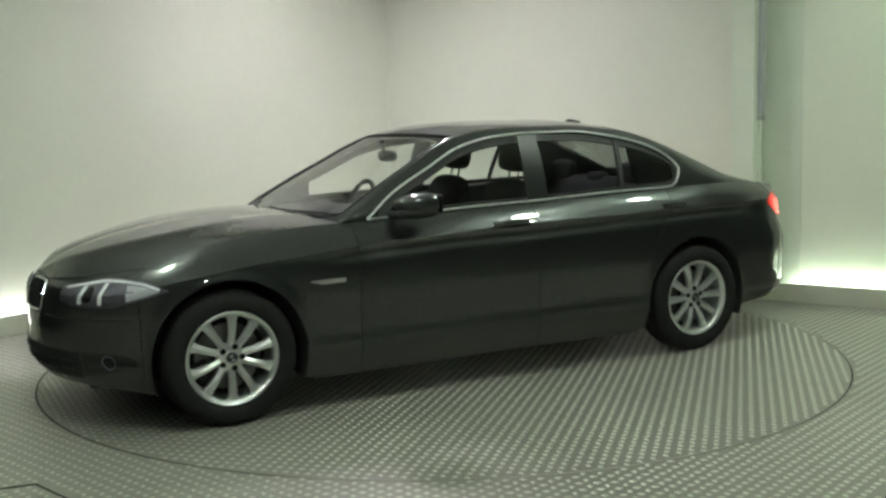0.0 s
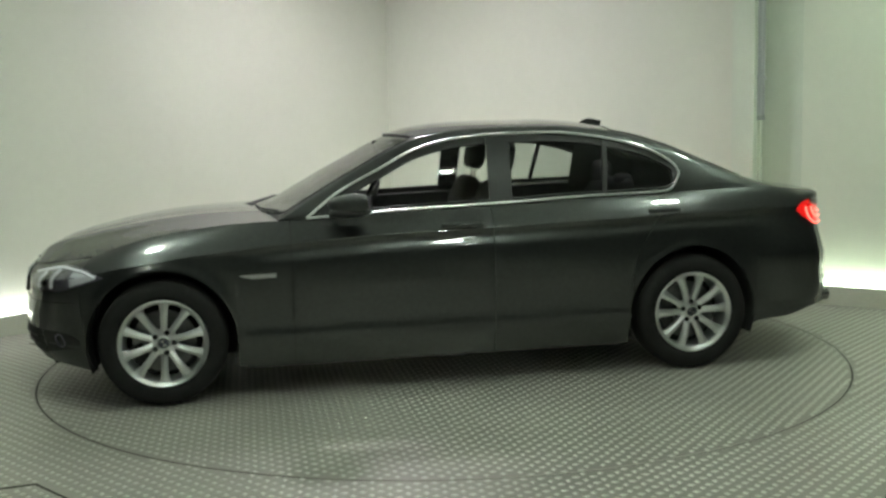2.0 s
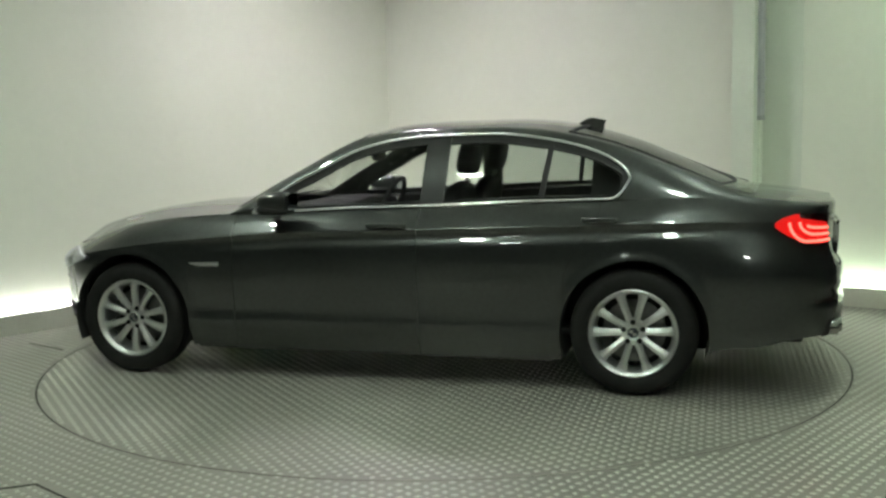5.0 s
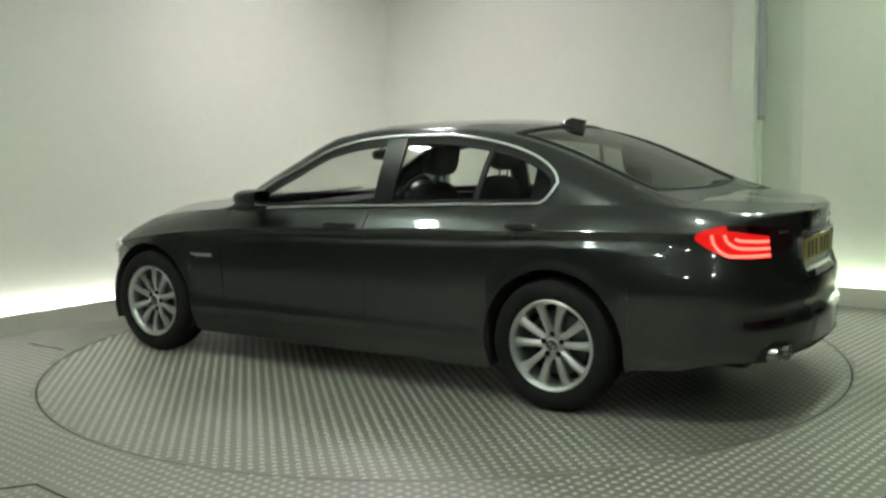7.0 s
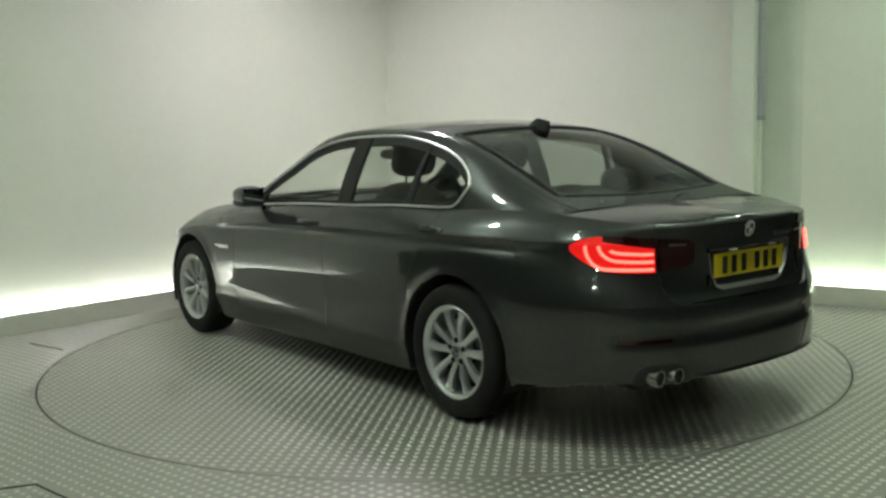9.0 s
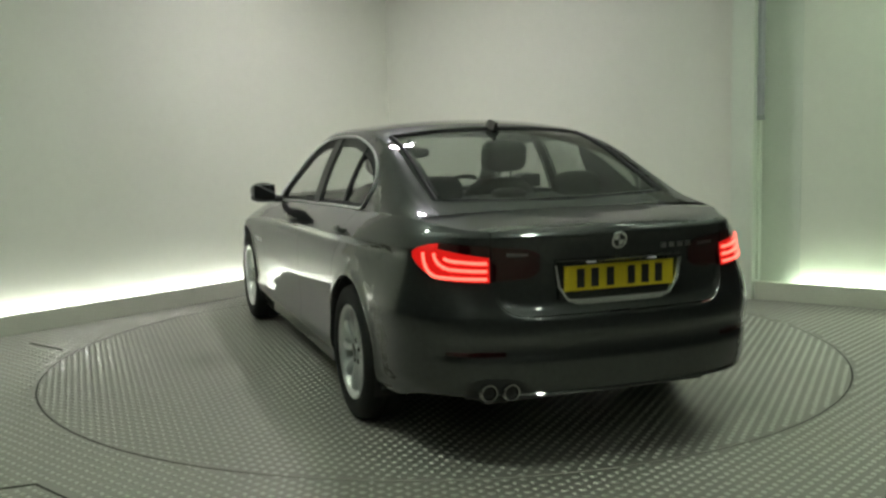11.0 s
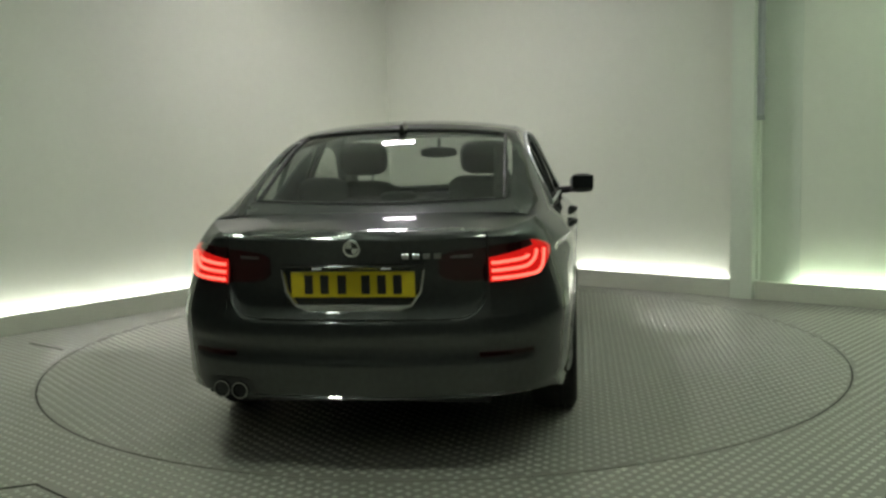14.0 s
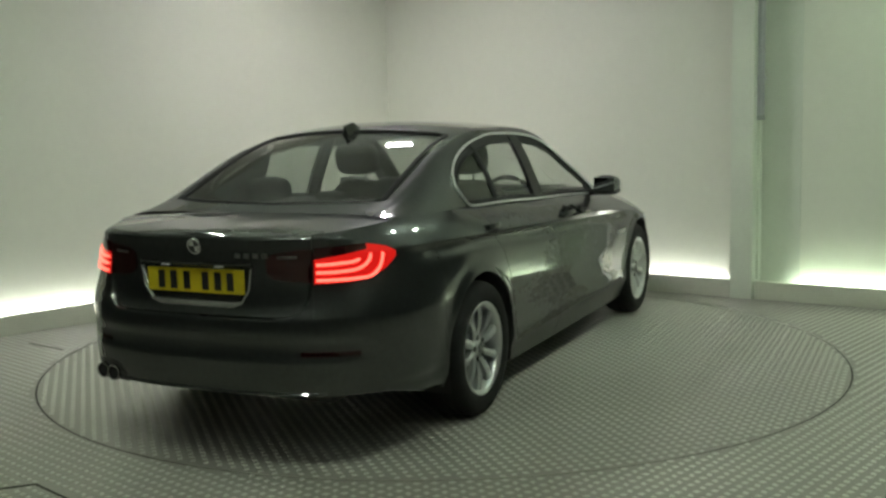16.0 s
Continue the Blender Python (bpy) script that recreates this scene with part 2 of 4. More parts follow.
def lug_mesh(name, places):
    """Raised lozenges joined in one mesh."""
    verts, faces = [], []
    for x, y, a in places:
        ca, sa = math.cos(a), math.sin(a)
        k = len(verts)
        for lx, ly, z in LOZENGE:
            verts.append((x + lx * ca - ly * sa, y + lx * sa + ly * ca, z + 0.0003))
        faces += [(k + 4, k + 5, k + 6, k + 7)] + [(k + q, k + (q + 1) % 4, k + 4 + (q + 1) % 4, k + 4 + q) for q in range(4)]
    me = bpy.data.meshes.new(name)
    me.from_pydata(verts, [], faces)
    me.materials.append(LUG)
    return me


turntable = build_table()


# dark ring set just below the surface in the turntable's gap
def build_seam():
    bm = bmesh.new()
    seg = 160
    rows = [[bm.verts.new((r * math.cos(k * math.tau / seg), r * math.sin(k * math.tau / seg), z)) for k in range(seg)] for r, z in ((TABLE_R - 0.0005, -0.012), (TABLE_R - 0.0005, -0.003), (TABLE_R - 0.0115, -0.003), (TABLE_R - 0.0115, -0.012))]
    for a, b in zip(rows, rows[1:]):
        for k in range(seg):
            bm.faces.new((a[k], a[(k + 1) % seg], b[(k + 1) % seg], b[k]))
    return structure("floor_joint", bm, SEAM, "thin dark round joint about the turntable")


build_seam()

# ---------------------------------------------------------------- the car: x forward from mid wheelbase, y to its left, z up
PAINT = material("metallic_paint", (0.050, 0.0535, 0.053), 0.30, metal=0.7, coat=1.0, vary=0.10, scale=40, fine=900, coat_rough=0.015, coat_ior=1.68, edge=0.3)
CHROME = material("chrome", (0.78, 0.79, 0.80), 0.10, metal=1.0)
SATIN = material("satin_trim", (0.62, 0.63, 0.64), 0.22, metal=1.0)
BRIGHT = material("bright_trim", (0.74, 0.75, 0.76), 0.30, metal=0.85)
BLACK = material("black_plastic", (0.010, 0.010, 0.010), 0.6, vary=0.2, scale=20, fine=200)
GLOSSBLACK = material("gloss_black", (0.008, 0.008, 0.008), 0.12, coat=0.6)
RUBBER = material("tyre_rubber", (0.015, 0.015, 0.0145), 0.80, spec=0.25, vary=0.25, scale=12, fine=120, bump=0.2, bump_scale=200)
ALLOY = material("silver_alloy", (0.70, 0.71, 0.71), 0.30, metal=0.85, vary=0.06, scale=15, fine=150)
STEEL = material("brake_steel", (0.20, 0.20, 0.20), 0.4, metal=0.9, vary=0.2, scale=20, fine=100)
UNDER = material("underbody", (0.022, 0.022, 0.022), 0.9, vary=0.3, scale=7, fine=60)
LEATHER = material("black_leather", (0.008, 0.008, 0.0088), 0.66, spec=0.14, vary=0.2, scale=9, fine=160, bump=0.15, bump_scale=180)
LINING = material("grey_lining", (0.10, 0.10, 0.098), 0.9, vary=0.08, scale=8, fine=120)
GLASS = glass("window_glass", (0.95, 0.97, 0.95))
DARKGLASS = glass("rear_glass", (0.74, 0.78, 0.75))
SCREENGLASS = glass("rear_screen_glass", (0.58, 0.62, 0.59))
LENS = glass("clear_lens", (0.93, 0.94, 0.95))
REDLENS = material("red_lens", (0.16, 0.004, 0.004), 0.12, coat=0.8, emit=(1.0, 0.018, 0.014), strength=0.62)
DARKRED = material("unlit_red_lens", (0.022, 0.002, 0.003), 0.10, coat=1.0)
REDBAR = material("lit_red_bar", (0.8, 0.1, 0.08), 0.3, emit=(1.0, 0.13, 0.09), strength=2.4)
LAMPWHITE = material("lamp_reflector", (0.78, 0.78, 0.84), 0.22, metal=0.2)
LAMPDARK = material("lamp_housing", (0.18, 0.167, 0.21), 0.34, metal=0.6, vary=0.2, scale=30, fine=100)
# slight emission added so that the brow looks brighter
RING = material("lamp_ring", (0.9, 0.9, 0.95), 0.2, emit=(0.9, 0.92, 1.0), strength=0.07)
YELLOW = material("yellow_plate", (0.60, 0.47, 0.02), 0.35, vary=0.05, scale=10)
INK = material("plate_black", (0.012, 0.012, 0.012), 0.5)
CAP = material("cap_enamel", (0.04, 0.045, 0.06), 0.3, metal=0.3)
SMOKED = material("pillar_film", (0.011, 0.0115, 0.0115), 0.36, spec=0.35)
MIRROR = material("mirror_glass", (0.34, 0.36, 0.37), 0.02, metal=1.0)

car = empty("car", "dark grey metallic four-door saloon car with lit tail lamps", "car")


def curve(*pts):
    """A smooth curve through points of rising x, as a function."""
    xs, ys = np.array([p[0] for p in pts], float), np.array([p[1] for p in pts], float)
    h, dl = np.diff(xs), np.diff(ys) / np.diff(xs)
    m = np.zeros(len(xs))
    m[0], m[-1] = dl[0], dl[-1]
    for i in range(1, len(xs) - 1):
        if dl[i - 1] * dl[i] > 0:
            w1, w2 = 2 * h[i] + h[i - 1], h[i] + 2 * h[i - 1]
            m[i] = (w1 + w2) / (w1 / dl[i - 1] + w2 / dl[i])

    def f(x):
        x = min(max(x, xs[0]), xs[-1])
        i = int(min(max(np.searchsorted(xs, x) - 1, 0), len(h) - 1))
        t = (x - xs[i]) / h[i]
        return float(ys[i] * (1 + 2 * t) * (1 - t) ** 2 + h[i] * m[i] * t * (1 - t) ** 2 + ys[i + 1] * t * t * (3 - 2 * t) + h[i] * m[i + 1] * t * t * (t - 1))
    return f


def smooth(a, b, x):
    t = min(max((x - a) / (b - a), 0), 1)
    return t * t * (3 - 2 * t)


NOSE, TAIL = 2.306, -2.585
HUB_F, HUB_R, ARCH, HUB_Z = 1.484, -1.484, 0.385, 0.335
half_width = curve((-2.6, 0.880), (-2.0, 0.895), (-1.2, 0.910), (0, 0.908), (1.0, 0.915), (1.6, 0.912), (2.4, 0.90))


def plan_point(x):
    w = half_width(x)
    if x > 1.50:
        return w * max(1 - ((x - 1.50) / (NOSE - 1.50)) ** 2.4, 0) ** 0.5
    if x < -1.80:
        return w * max(1 - ((-1.80 - x) / (-1.80 - TAIL)) ** 3.8, 0) ** (1 / 2.5)
    return w


def plan_table():
    xs = [NOSE - (NOSE - 1.5) * (1 - math.cos(k / 90 * math.pi / 2)) for k in range(90)] + list(np.linspace(1.5, -1.80, 240)[1:-1]) + [TAIL + (-1.80 - TAIL) * (1 - math.cos((1 - k / 90) * math.pi / 2)) for k in range(91)]
    pts = [(x, plan_point(x)) for x in xs]
    return np.array(pts)


_raw = plan_table()
_d = np.concatenate([[0], np.cumsum(np.hypot(*np.diff(_raw, axis=0).T))])
LENGTH = float(_d[-1])
_s = np.linspace(0, LENGTH, 1200)
PLAN = np.stack([np.interp(_s, _d, _raw[:, 0]), np.interp(_s, _d, _raw[:, 1])], 1)


def plan_at(s):
    x, y = float(np.interp(s, _s, PLAN[:, 0])), float(np.interp(s, _s, PLAN[:, 1]))
    e = 0.03
    a, b = max(s - e, 0), min(s + e, LENGTH)
    tx = float(np.interp(b, _s, PLAN[:, 0]) - np.interp(a, _s, PLAN[:, 0]))
    ty = float(np.interp(b, _s, PLAN[:, 1]) - np.interp(a, _s, PLAN[:, 1]))
    if s < e:
        tx = 0.0
    if s > LENGTH - e:
        tx = 0.0
    n = math.hypot(tx, ty) or 1
    return x, y, ty / n, -tx / n


def s_of_x(x):
    return float(np.interp(-x, -PLAN[:, 0], _s))


def s_front(y):
    k = PLAN[:, 0] > 1.5
    return float(np.interp(y, PLAN[k, 1], _s[k]))


def s_rear(y):
    k = PLAN[:, 0] < -1.95
    return float(np.interp(-y, -PLAN[k, 1], _s[k]))


crease_z = curve((-2.6, 0.905), (-2.13, 0.912), (-1.33, 0.908), (-0.86, 0.890), (-0.24, 0.872), (0.4, 0.856), (1.25, 0.795), (1.7, 0.735), (2.1, 0.665), (2.4, 0.640))
top_z = curve((-2.6, 0.985), (-2.45, 1.000), (-2.2, 1.022), (-1.9, 1.035), (-1.35, 1.026), (-0.88, 1.014), (-0.43, 0.995), (0.07, 0.981), (0.4, 0.966), (0.72, 0.950), (0.95, 0.945), (1.2, 0.928), (1.5, 0.888), (1.83, 0.815), (2.1, 0.752), (2.32, 0.715))
low_z = curve((-2.6, 0.318), (-2.3, 0.308), (-2.12, 0.272), (-1.88, 0.245), (-1.85, 0.190), (-1.0, 0.172), (1.0, 0.178), (1.86, 0.185), (2.0, 0.205), (2.32, 0.225))
side_inset = curve((0.15, 0.060), (0.20, 0.045), (0.26, 0.024), (0.305, 0.007), (0.335, 0.006), (0.39, 0.0125), (0.48, 0.0095), (0.60, 0.0), (0.70, 0.001), (0.80, 0.005), (0.95, 0.012))
nose_inset = curve((0.15, 0.10), (0.20, 0.07), (0.25, 0.035), (0.30, 0.012), (0.38, 0.0), (0.48, 0.002), (0.56, 0.016), (0.62, 0.020), (0.68, 0.035), (0.72, 0.075))
tail_inset = curve((0.20, 0.06), (0.28, 0.030), (0.31, 0.013), (0.335, 0.007), (0.40, -0.001), (0.46, -0.004), (0.485, 0.004), (0.53, 0.007), (0.57, 0.001), (0.62, 0.004), (0.70, 0.026), (0.80, 0.046), (0.88, 0.054), (0.93, 0.053), (0.972, 0.050), (0.985, 0.060), (1.01, 0.11))
top_inset = curve((-2.6, 0.10), (-2.3, 0.09), (-1.9, 0.098), (-1.35, 0.118), (-0.5, 0.110), (0.5, 0.110), (0.95, 0.130), (1.5, 0.17), (2.0, 0.14), (2.4, 0.09))


lid_edge = curve((0, 0.648), (0.40, 0.648), (0.47, 0.653), (0.515, 0.674), (0.546, 0.712), (0.562, 0.752), (0.571, 0.792))


def skin(s, z, off=0.0, side=1):
    """A point of the car's flank, nose or tail, s metres round its plan from the nose, at height z."""
    x, y, nx, ny = plan_at(s)
    zc, zt = crease_z(x), top_z(x)
    if z <= zc:
        d = side_inset(z) + 0.022 * math.exp(-(((z - zc + 0.040) / 0.030) ** 2)) * smooth(1.20, 0.60, x) * smooth(-2.2, -1.9, x)
    else:
        t = min((z - zc) / max(zt - zc, 0.01), 1.15)
        c0 = side_inset(zc)
        ti = top_inset(x)
        d = c0 + (ti - c0) * (0.75 * t + 0.25 * t * t * t)
    d -= 0.0045 * math.exp(-(((z - zc) / 0.011) ** 2)) * smooth(1.45, 1.0, x) * smooth(-2.25, -1.9, x)
    kf, kr = smooth(0.72, 0.30, abs(y)) * (x > 1.5), smooth(0.84, 0.62, abs(y)) * (x < -1.9)
    if kf:
        d = d * (1 - kf) + kf * nose_inset(z)
    if kr:
        d = d * (1 - kr) + kr * tail_inset(z)
        ze = lid_edge(abs(y))
        d += 0.026 * smooth(0.574, 0.545, abs(y)) * smooth(ze - 0.010, ze + 0.008, z) * smooth(0.90, 0.66, z)
    ends = max(smooth(-1.82, -2.0, x), smooth(1.80, 1.95, x))
    d += ends * (0.015 * math.exp(-(((z - 0.32) / 0.03) ** 2)) + 0.010 * smooth(0.44, 0.28, z)) * (1 - kr) * (1 - kf)
    d += 0.055 * smooth(-1.55, -2.2, x) * smooth(0.62, 0.90, z) * (1 - kr)
    for hx in (HUB_F, HUB_R):
        if abs(x - hx) < 0.7 and abs(nx) < 0.7:
            r = math.hypot(x - hx, z - HUB_Z)
            d -= 0.010 * math.exp(-(((r - ARCH) / 0.035) ** 2)) * smooth(0.2, 0.4, z)
    shift = -0.19 * smooth(0.60, 1.0, z) * math.exp(-(((x + 1.12) / 0.26) ** 2)) if -2.0 < x < 0 else 0.0
    return Vector((x + shift - nx * (d - off), side * max(y - ny * (d - off), 0.0 if s < 0.001 or s > LENGTH - 0.001 else y - ny * (d - off)), z))


def bottom(x):
    for hx in (HUB_F, HUB_R):
        if abs(x - hx) <= ARCH - 1e-6:
            return max(HUB_Z + math.sqrt(max(ARCH ** 2 - (x - hx) ** 2, 0)), low_z(x))
    return low_z(x)


def grid_faces(bm, rows):
    """Faces over a grid of places; joins the same place once."""
    vs = [[bm.verts.new(p) for p in r] for r in rows]
    for i in range(len(vs) - 1):
        for j in range(len(vs[i]) - 1):
            bm.faces.new((vs[i][j], vs[i + 1][j], vs[i + 1][j + 1], vs[i][j + 1]))
    return vs


def both(bm):
    """Adds the mirror image across the car's middle."""
    geom = bmesh.ops.duplicate(bm, geom=bm.verts[:] + bm.edges[:] + bm.faces[:])["geom"]
    for v in geom:
        if isinstance(v, bmesh.types.BMVert):
            v.co.y *= -1
    bmesh.ops.remove_doubles(bm, verts=bm.verts, dist=0.0012)
    return bm


def columns(s0, s1, step=0.03):
    """Stations round the plan from s0 to s1, closer along the wheel arches."""
    out = list(np.linspace(s0, s1, max(int((s1 - s0) / step), 2) + 1))
    for hx in (HUB_F, HUB_R):
        for k in range(0, 37):
            x = hx + (ARCH - 1e-5) * math.cos(math.pi * k / 36)
            s = s_of_x(x)
            if s0 < s < s1:
                out.append(s)
        for e in (-1, 1):
            s = s_of_x(hx + e * (ARCH + 0.0008))
            if s0 < s < s1:
                out.append(s)
    out.sort()
    keep = [out[0]]
    for s in out[1:]:
        if s - keep[-1] > 0.0004:
            keep.append(s)
    return keep


def panel(s0, s1, lo=None, hi=None, side=1, depth=0.012, n1=28, n2=12, step=0.03):
    """A body panel between two stations; its edges turn inwards."""
    bm = bmesh.new()
    rows = []
    for s in columns(s0, s1, step):
        x, y = plan_at(s)[:2]
        zb, zc, zt = bottom(x), crease_z(x), top_z(x)
        zb = max(zb, lo(y) if lo else zb)
        zt = min(zt, hi(x) if hi else zt)
        zc = min(max(zc, zb + 0.005), zt - 0.004) if hi is None else zb + (zt - zb) * 0.7
        zs = [zb + (zc - zb) * (1 - (1 - k / n1) ** 1.6) for k in range(n1)] + [zc + (zt - zc) * k / n2 for k in range(n2 + 1)]
        rows.append([skin(s, zs[0], -depth, side)] + [skin(s, z, 0, side) for z in zs])
    head = [] if s0 == 0 else [[skin(s0 + 0.0005, p.z, -depth, side) for p in rows[0]]]
    foot = [] if s1 == LENGTH else [[skin(s1 - 0.0005, p.z, -depth, side) for p in rows[-1]]]
    grid_faces(bm, head + rows + foot)
    return bm


def patch(s0, s1, lo, hi, off=0.003, side=1, n=28, m=8, depth=0.01):
    """A piece of skin between two heights that follow the station's fraction, with turned-in edges."""
    bm = bmesh.new()
    rows = []
    for i in range(n + 1):
        f = i / n
        s = s0 + (s1 - s0) * f
        a, b = lo(f), max(hi(f), lo(f) + 0.0015)
        zs = [a + (b - a) * j / m for j in range(m + 1)]
        rows.append([skin(s, a, off - depth, side)] + [skin(s, z, off, side) for z in zs] + [skin(s, b, off - depth, side)])
    cap0, cap1 = [skin(s0, p.z, off - depth, side) for p in rows[0]], [skin(s1, p.z, off - depth, side) for p in rows[-1]]
    grid_faces(bm, [cap0] + rows + [cap1])
    return bm


def line_on_skin(pts, r, off=0.0, side=1, seg=6, steps=10, flat=1.0):
    """A rod laid on the skin through (station, height) pairs."""
    out = []
    for (s0, z0), (s1, z1) in zip(pts, pts[1:]):
        out += [skin(s0 + (s1 - s0) * k / steps, z0 + (z1 - z0) * k / steps, off, side) for k in range(steps)]
    out.append(skin(*pts[-1], off, side))
    return tube(out, r, seg, flat=flat)


# ---- flanks
S_FRONT, S_DOOR1, S_DOOR2, S_DOOR3 = s_of_x(1.90), s_of_x(0.80), s_of_x(-0.31), s_of_x(-1.12)
S_TAIL = s_of_x(-1.89)
GAP = 0.0016
bumper_top = curve((-2.6, 0.64), (-2.2, 0.64), (-1.9, 0.66))
for side in (1, -1):
    part("front_wing", panel(S_FRONT + GAP, S_DOOR1 - GAP, side=side), PAINT, car, smooth=True)
    for a, b, hx in ((S_DOOR1, S_DOOR2, (-0.025, -0.245)), (S_DOOR2, S_DOOR3, (-1.06, -1.275))):
        door = part("door", panel(a + GAP, b - GAP, side=side), PAINT, car, smooth=True)
        # handle: a bowed grip over a black patch that paints a shallow cup's shade
        s0, s1 = s_of_x(hx[0]), s_of_x(hx[1])
        z0 = 0.893 if hx[0] > -0.5 else 0.928
        grip = [skin(s0 + (s1 - s0) * k / 14, z0 + 0.006 * math.sin(math.pi * k / 14), -0.004 + 0.040 * math.sin(math.pi * k / 14) ** 0.35, side) for k in range(15)]
        part("door_handle", tube(grip, 0.0135, 10, flat=0.8), PAINT, door, "body-coloured pull handle", smooth=True)
        part("handle_cup_shade", patch(s0 + 0.03, s1 - 0.03, lambda f, z0=z0: z0 - 0.012 - 0.020 * math.sin(math.pi * f) ** 0.6, lambda f, z0=z0: z0 - 0.011 + 0.008 * math.sin(math.pi * f) ** 0.6, 0.0012, side), BLACK, door, "flat black patch for the handle cup's shade", smooth=True)
    part("rear_wing", panel(S_DOOR3 + GAP, S_TAIL, side=side), PAINT, car, smooth=True)
    part("rear_corner", panel(S_TAIL, s_rear(0.575), lo=lambda y: 0.643, side=side, n1=10), PAINT, car, smooth=True)
    # side repeater strip
    part("side_badge", patch(s_of_x(1.075), s_of_x(0.885), lambda f: 0.671 - 0.016 * min(3 * f, 1) + 0.004 * f, lambda f: 0.677 + 0.004 * f, 0.004, side, n=15, m=3), BRIGHT, car, "slim satin silver side strip", smooth=True)
    # sill shadow strip and jacking cover
    # black rod darkens the sill's lower edge in place of shade
    part("sill_shadow", line_on_skin([(s_of_x(1.06), 0.176), (s_of_x(-1.05), 0.172)], 0.012, -0.012, side), BLACK, car, "black strip for the shade along the lower sill edge", smooth=True)


bm = both(panel(0.0, S_FRONT - GAP, n1=22))
front_bumper = part("front_bumper", bm, PAINT, car, smooth=True)
bm = both(panel(S_TAIL + 0.001, LENGTH, hi=lambda x: 0.6422, n1=22))
rear_bumper = part("rear_bumper", bm, PAINT, car, smooth=True)

# ---- boot: lid face, lid top and shoulders
bm = both(panel(s_rear(0.570), LENGTH, lo=lid_edge, n1=16, n2=10, step=0.008))
boot_lid = part("boot_lid", bm, PAINT, car, smooth=True)
for side in (1, -1):
    a, b = s_rear(0.5745), s_rear(0.41)
    part("bumper_corner", patch(a, b, lambda f: 0.6424, lambda f: lid_edge(plan_at(a + (b - a) * f)[1]) - 0.004, 0.0, side, n=40, m=8, depth=0.006), PAINT, rear_bumper, smooth=True)

bonnet_z = curve((0.9, 0.990), (1.05, 0.992), (1.3, 0.986), (1.5, 0.966), (1.7, 0.934), (1.9, 0.888), (2.08, 0.828), (2.19, 0.768), (2.25, 0.724))
boot_z = curve((-2.6, 0.990), (-2.45, 1.012), (-2.3, 1.026), (-2.1, 1.046), (-1.9, 1.062), (-1.7, 1.085))


def top_sheet(s0, s1, x0, x1, zf, ridge=0.0, n=44, m=24, power=2.2, cs=lambda f: f):
    """A bonnet or boot top, from the flank's upper edge to the middle line."""
    bm = bmesh.new()
    rows = []
    for i in range(n + 1):
        f = i / n
        s = s0 + (s1 - s0) * f
        xe = plan_at(s)[0]
        e = skin(s, top_z(xe))
        xc = x0 + (x1 - x0) * cs(f)
        c = Vector((xc, 0, zf(xc)))
        row = []
        for j in range(m + 1):
            t = j / m
            p = e.lerp(c, t)
            p.z = e.z + (c.z - e.z) * (1 - (1 - t) ** power) + ridge * math.exp(-(((t - 0.42) / 0.10) ** 2)) * math.sin(math.pi * f) ** 0.5
            row.append(p)
        rows.append(row)
    grid_faces(bm, rows)
    return both(bm)


part("bonnet", top_sheet(0.0, s_of_x(0.86), 2.250, 1.04, bonnet_z, 0.007), PAINT, car, smooth=True, angle=60)
part("boot_top", top_sheet(s_of_x(-1.70), LENGTH, -1.80, skin(LENGTH, 0.99).x, boot_z, cs=lambda f: f ** 1.0), PAINT, boot_lid, smooth=True, angle=60)

# ---- greenhouse
edge_z = curve((-2.10, 1.036), (-1.93, 1.083), (-1.76, 1.150), (-1.60, 1.215), (-1.45, 1.275), (-1.20, 1.350), (-0.95, 1.396), (-0.72, 1.413), (-0.45, 1.414), (-0.15, 1.402), (0.06, 1.368), (0.22, 1.303), (0.386, 1.217), (0.55, 1.130), (0.71, 1.040), (0.86, 0.955), (1.06, 0.885))
edge_y = curve((-2.10, 0.665), (-1.8, 0.672), (-1.4, 0.654), (-1.0, 0.620), (-0.5, 0.612), (0.0, 0.626), (0.3, 0.668), (0.72, 0.752), (0.86, 0.785), (1.06, 0.80))
crown = curve((-2.10, 0.006), (-1.95, 0.024), (-1.5, 0.052), (-1.1, 0.056), (-0.5, 0.050), (0.06, 0.054), (0.7, 0.060), (1.06, 0.080))


def lid(x, y):
    """Height of the roof, windscreen and rear screen."""
    return edge_z(x) + crown(x) * (1 - min(abs(y) / edge_y(x), 1) ** 2.3)


def cabin_side(x, r, off=0.0):
    """Side of the cabin: r 0 at the waist, 1 at the roof's edge."""
    st = s_of_x(x)
    zb = top_z(x)
    w = skin(st, zb)
    ye, ze = edge_y(x), edge_z(x)
    z = zb + (ze - zb) * r
    y = w.y + (ye - w.y) * r + 0.016 * math.sin(math.pi * r)
    if r > 0.85:
        k = (r - 0.85) / 0.15
        y -= 0.012 * k * k
    return Vector((x, y + off, z))


def side_at(x, z, off=0.0):
    zb, ze = top_z(x), edge_z(x)
    return cabin_side(x, min(max((z - zb) / max(ze - zb, 0.01), -0.05), 1.0), off)


dlo_top = curve((-1.458, 1.140), (-1.440, 1.175), (-1.400, 1.214), (-1.279, 1.280), (-1.09, 1.335), (-0.9, 1.368), (-0.708, 1.386), (-0.419, 1.384), (-0.161, 1.366), (0.064, 1.318), (0.304, 1.204), (0.541, 1.082), (0.705, 0.962))
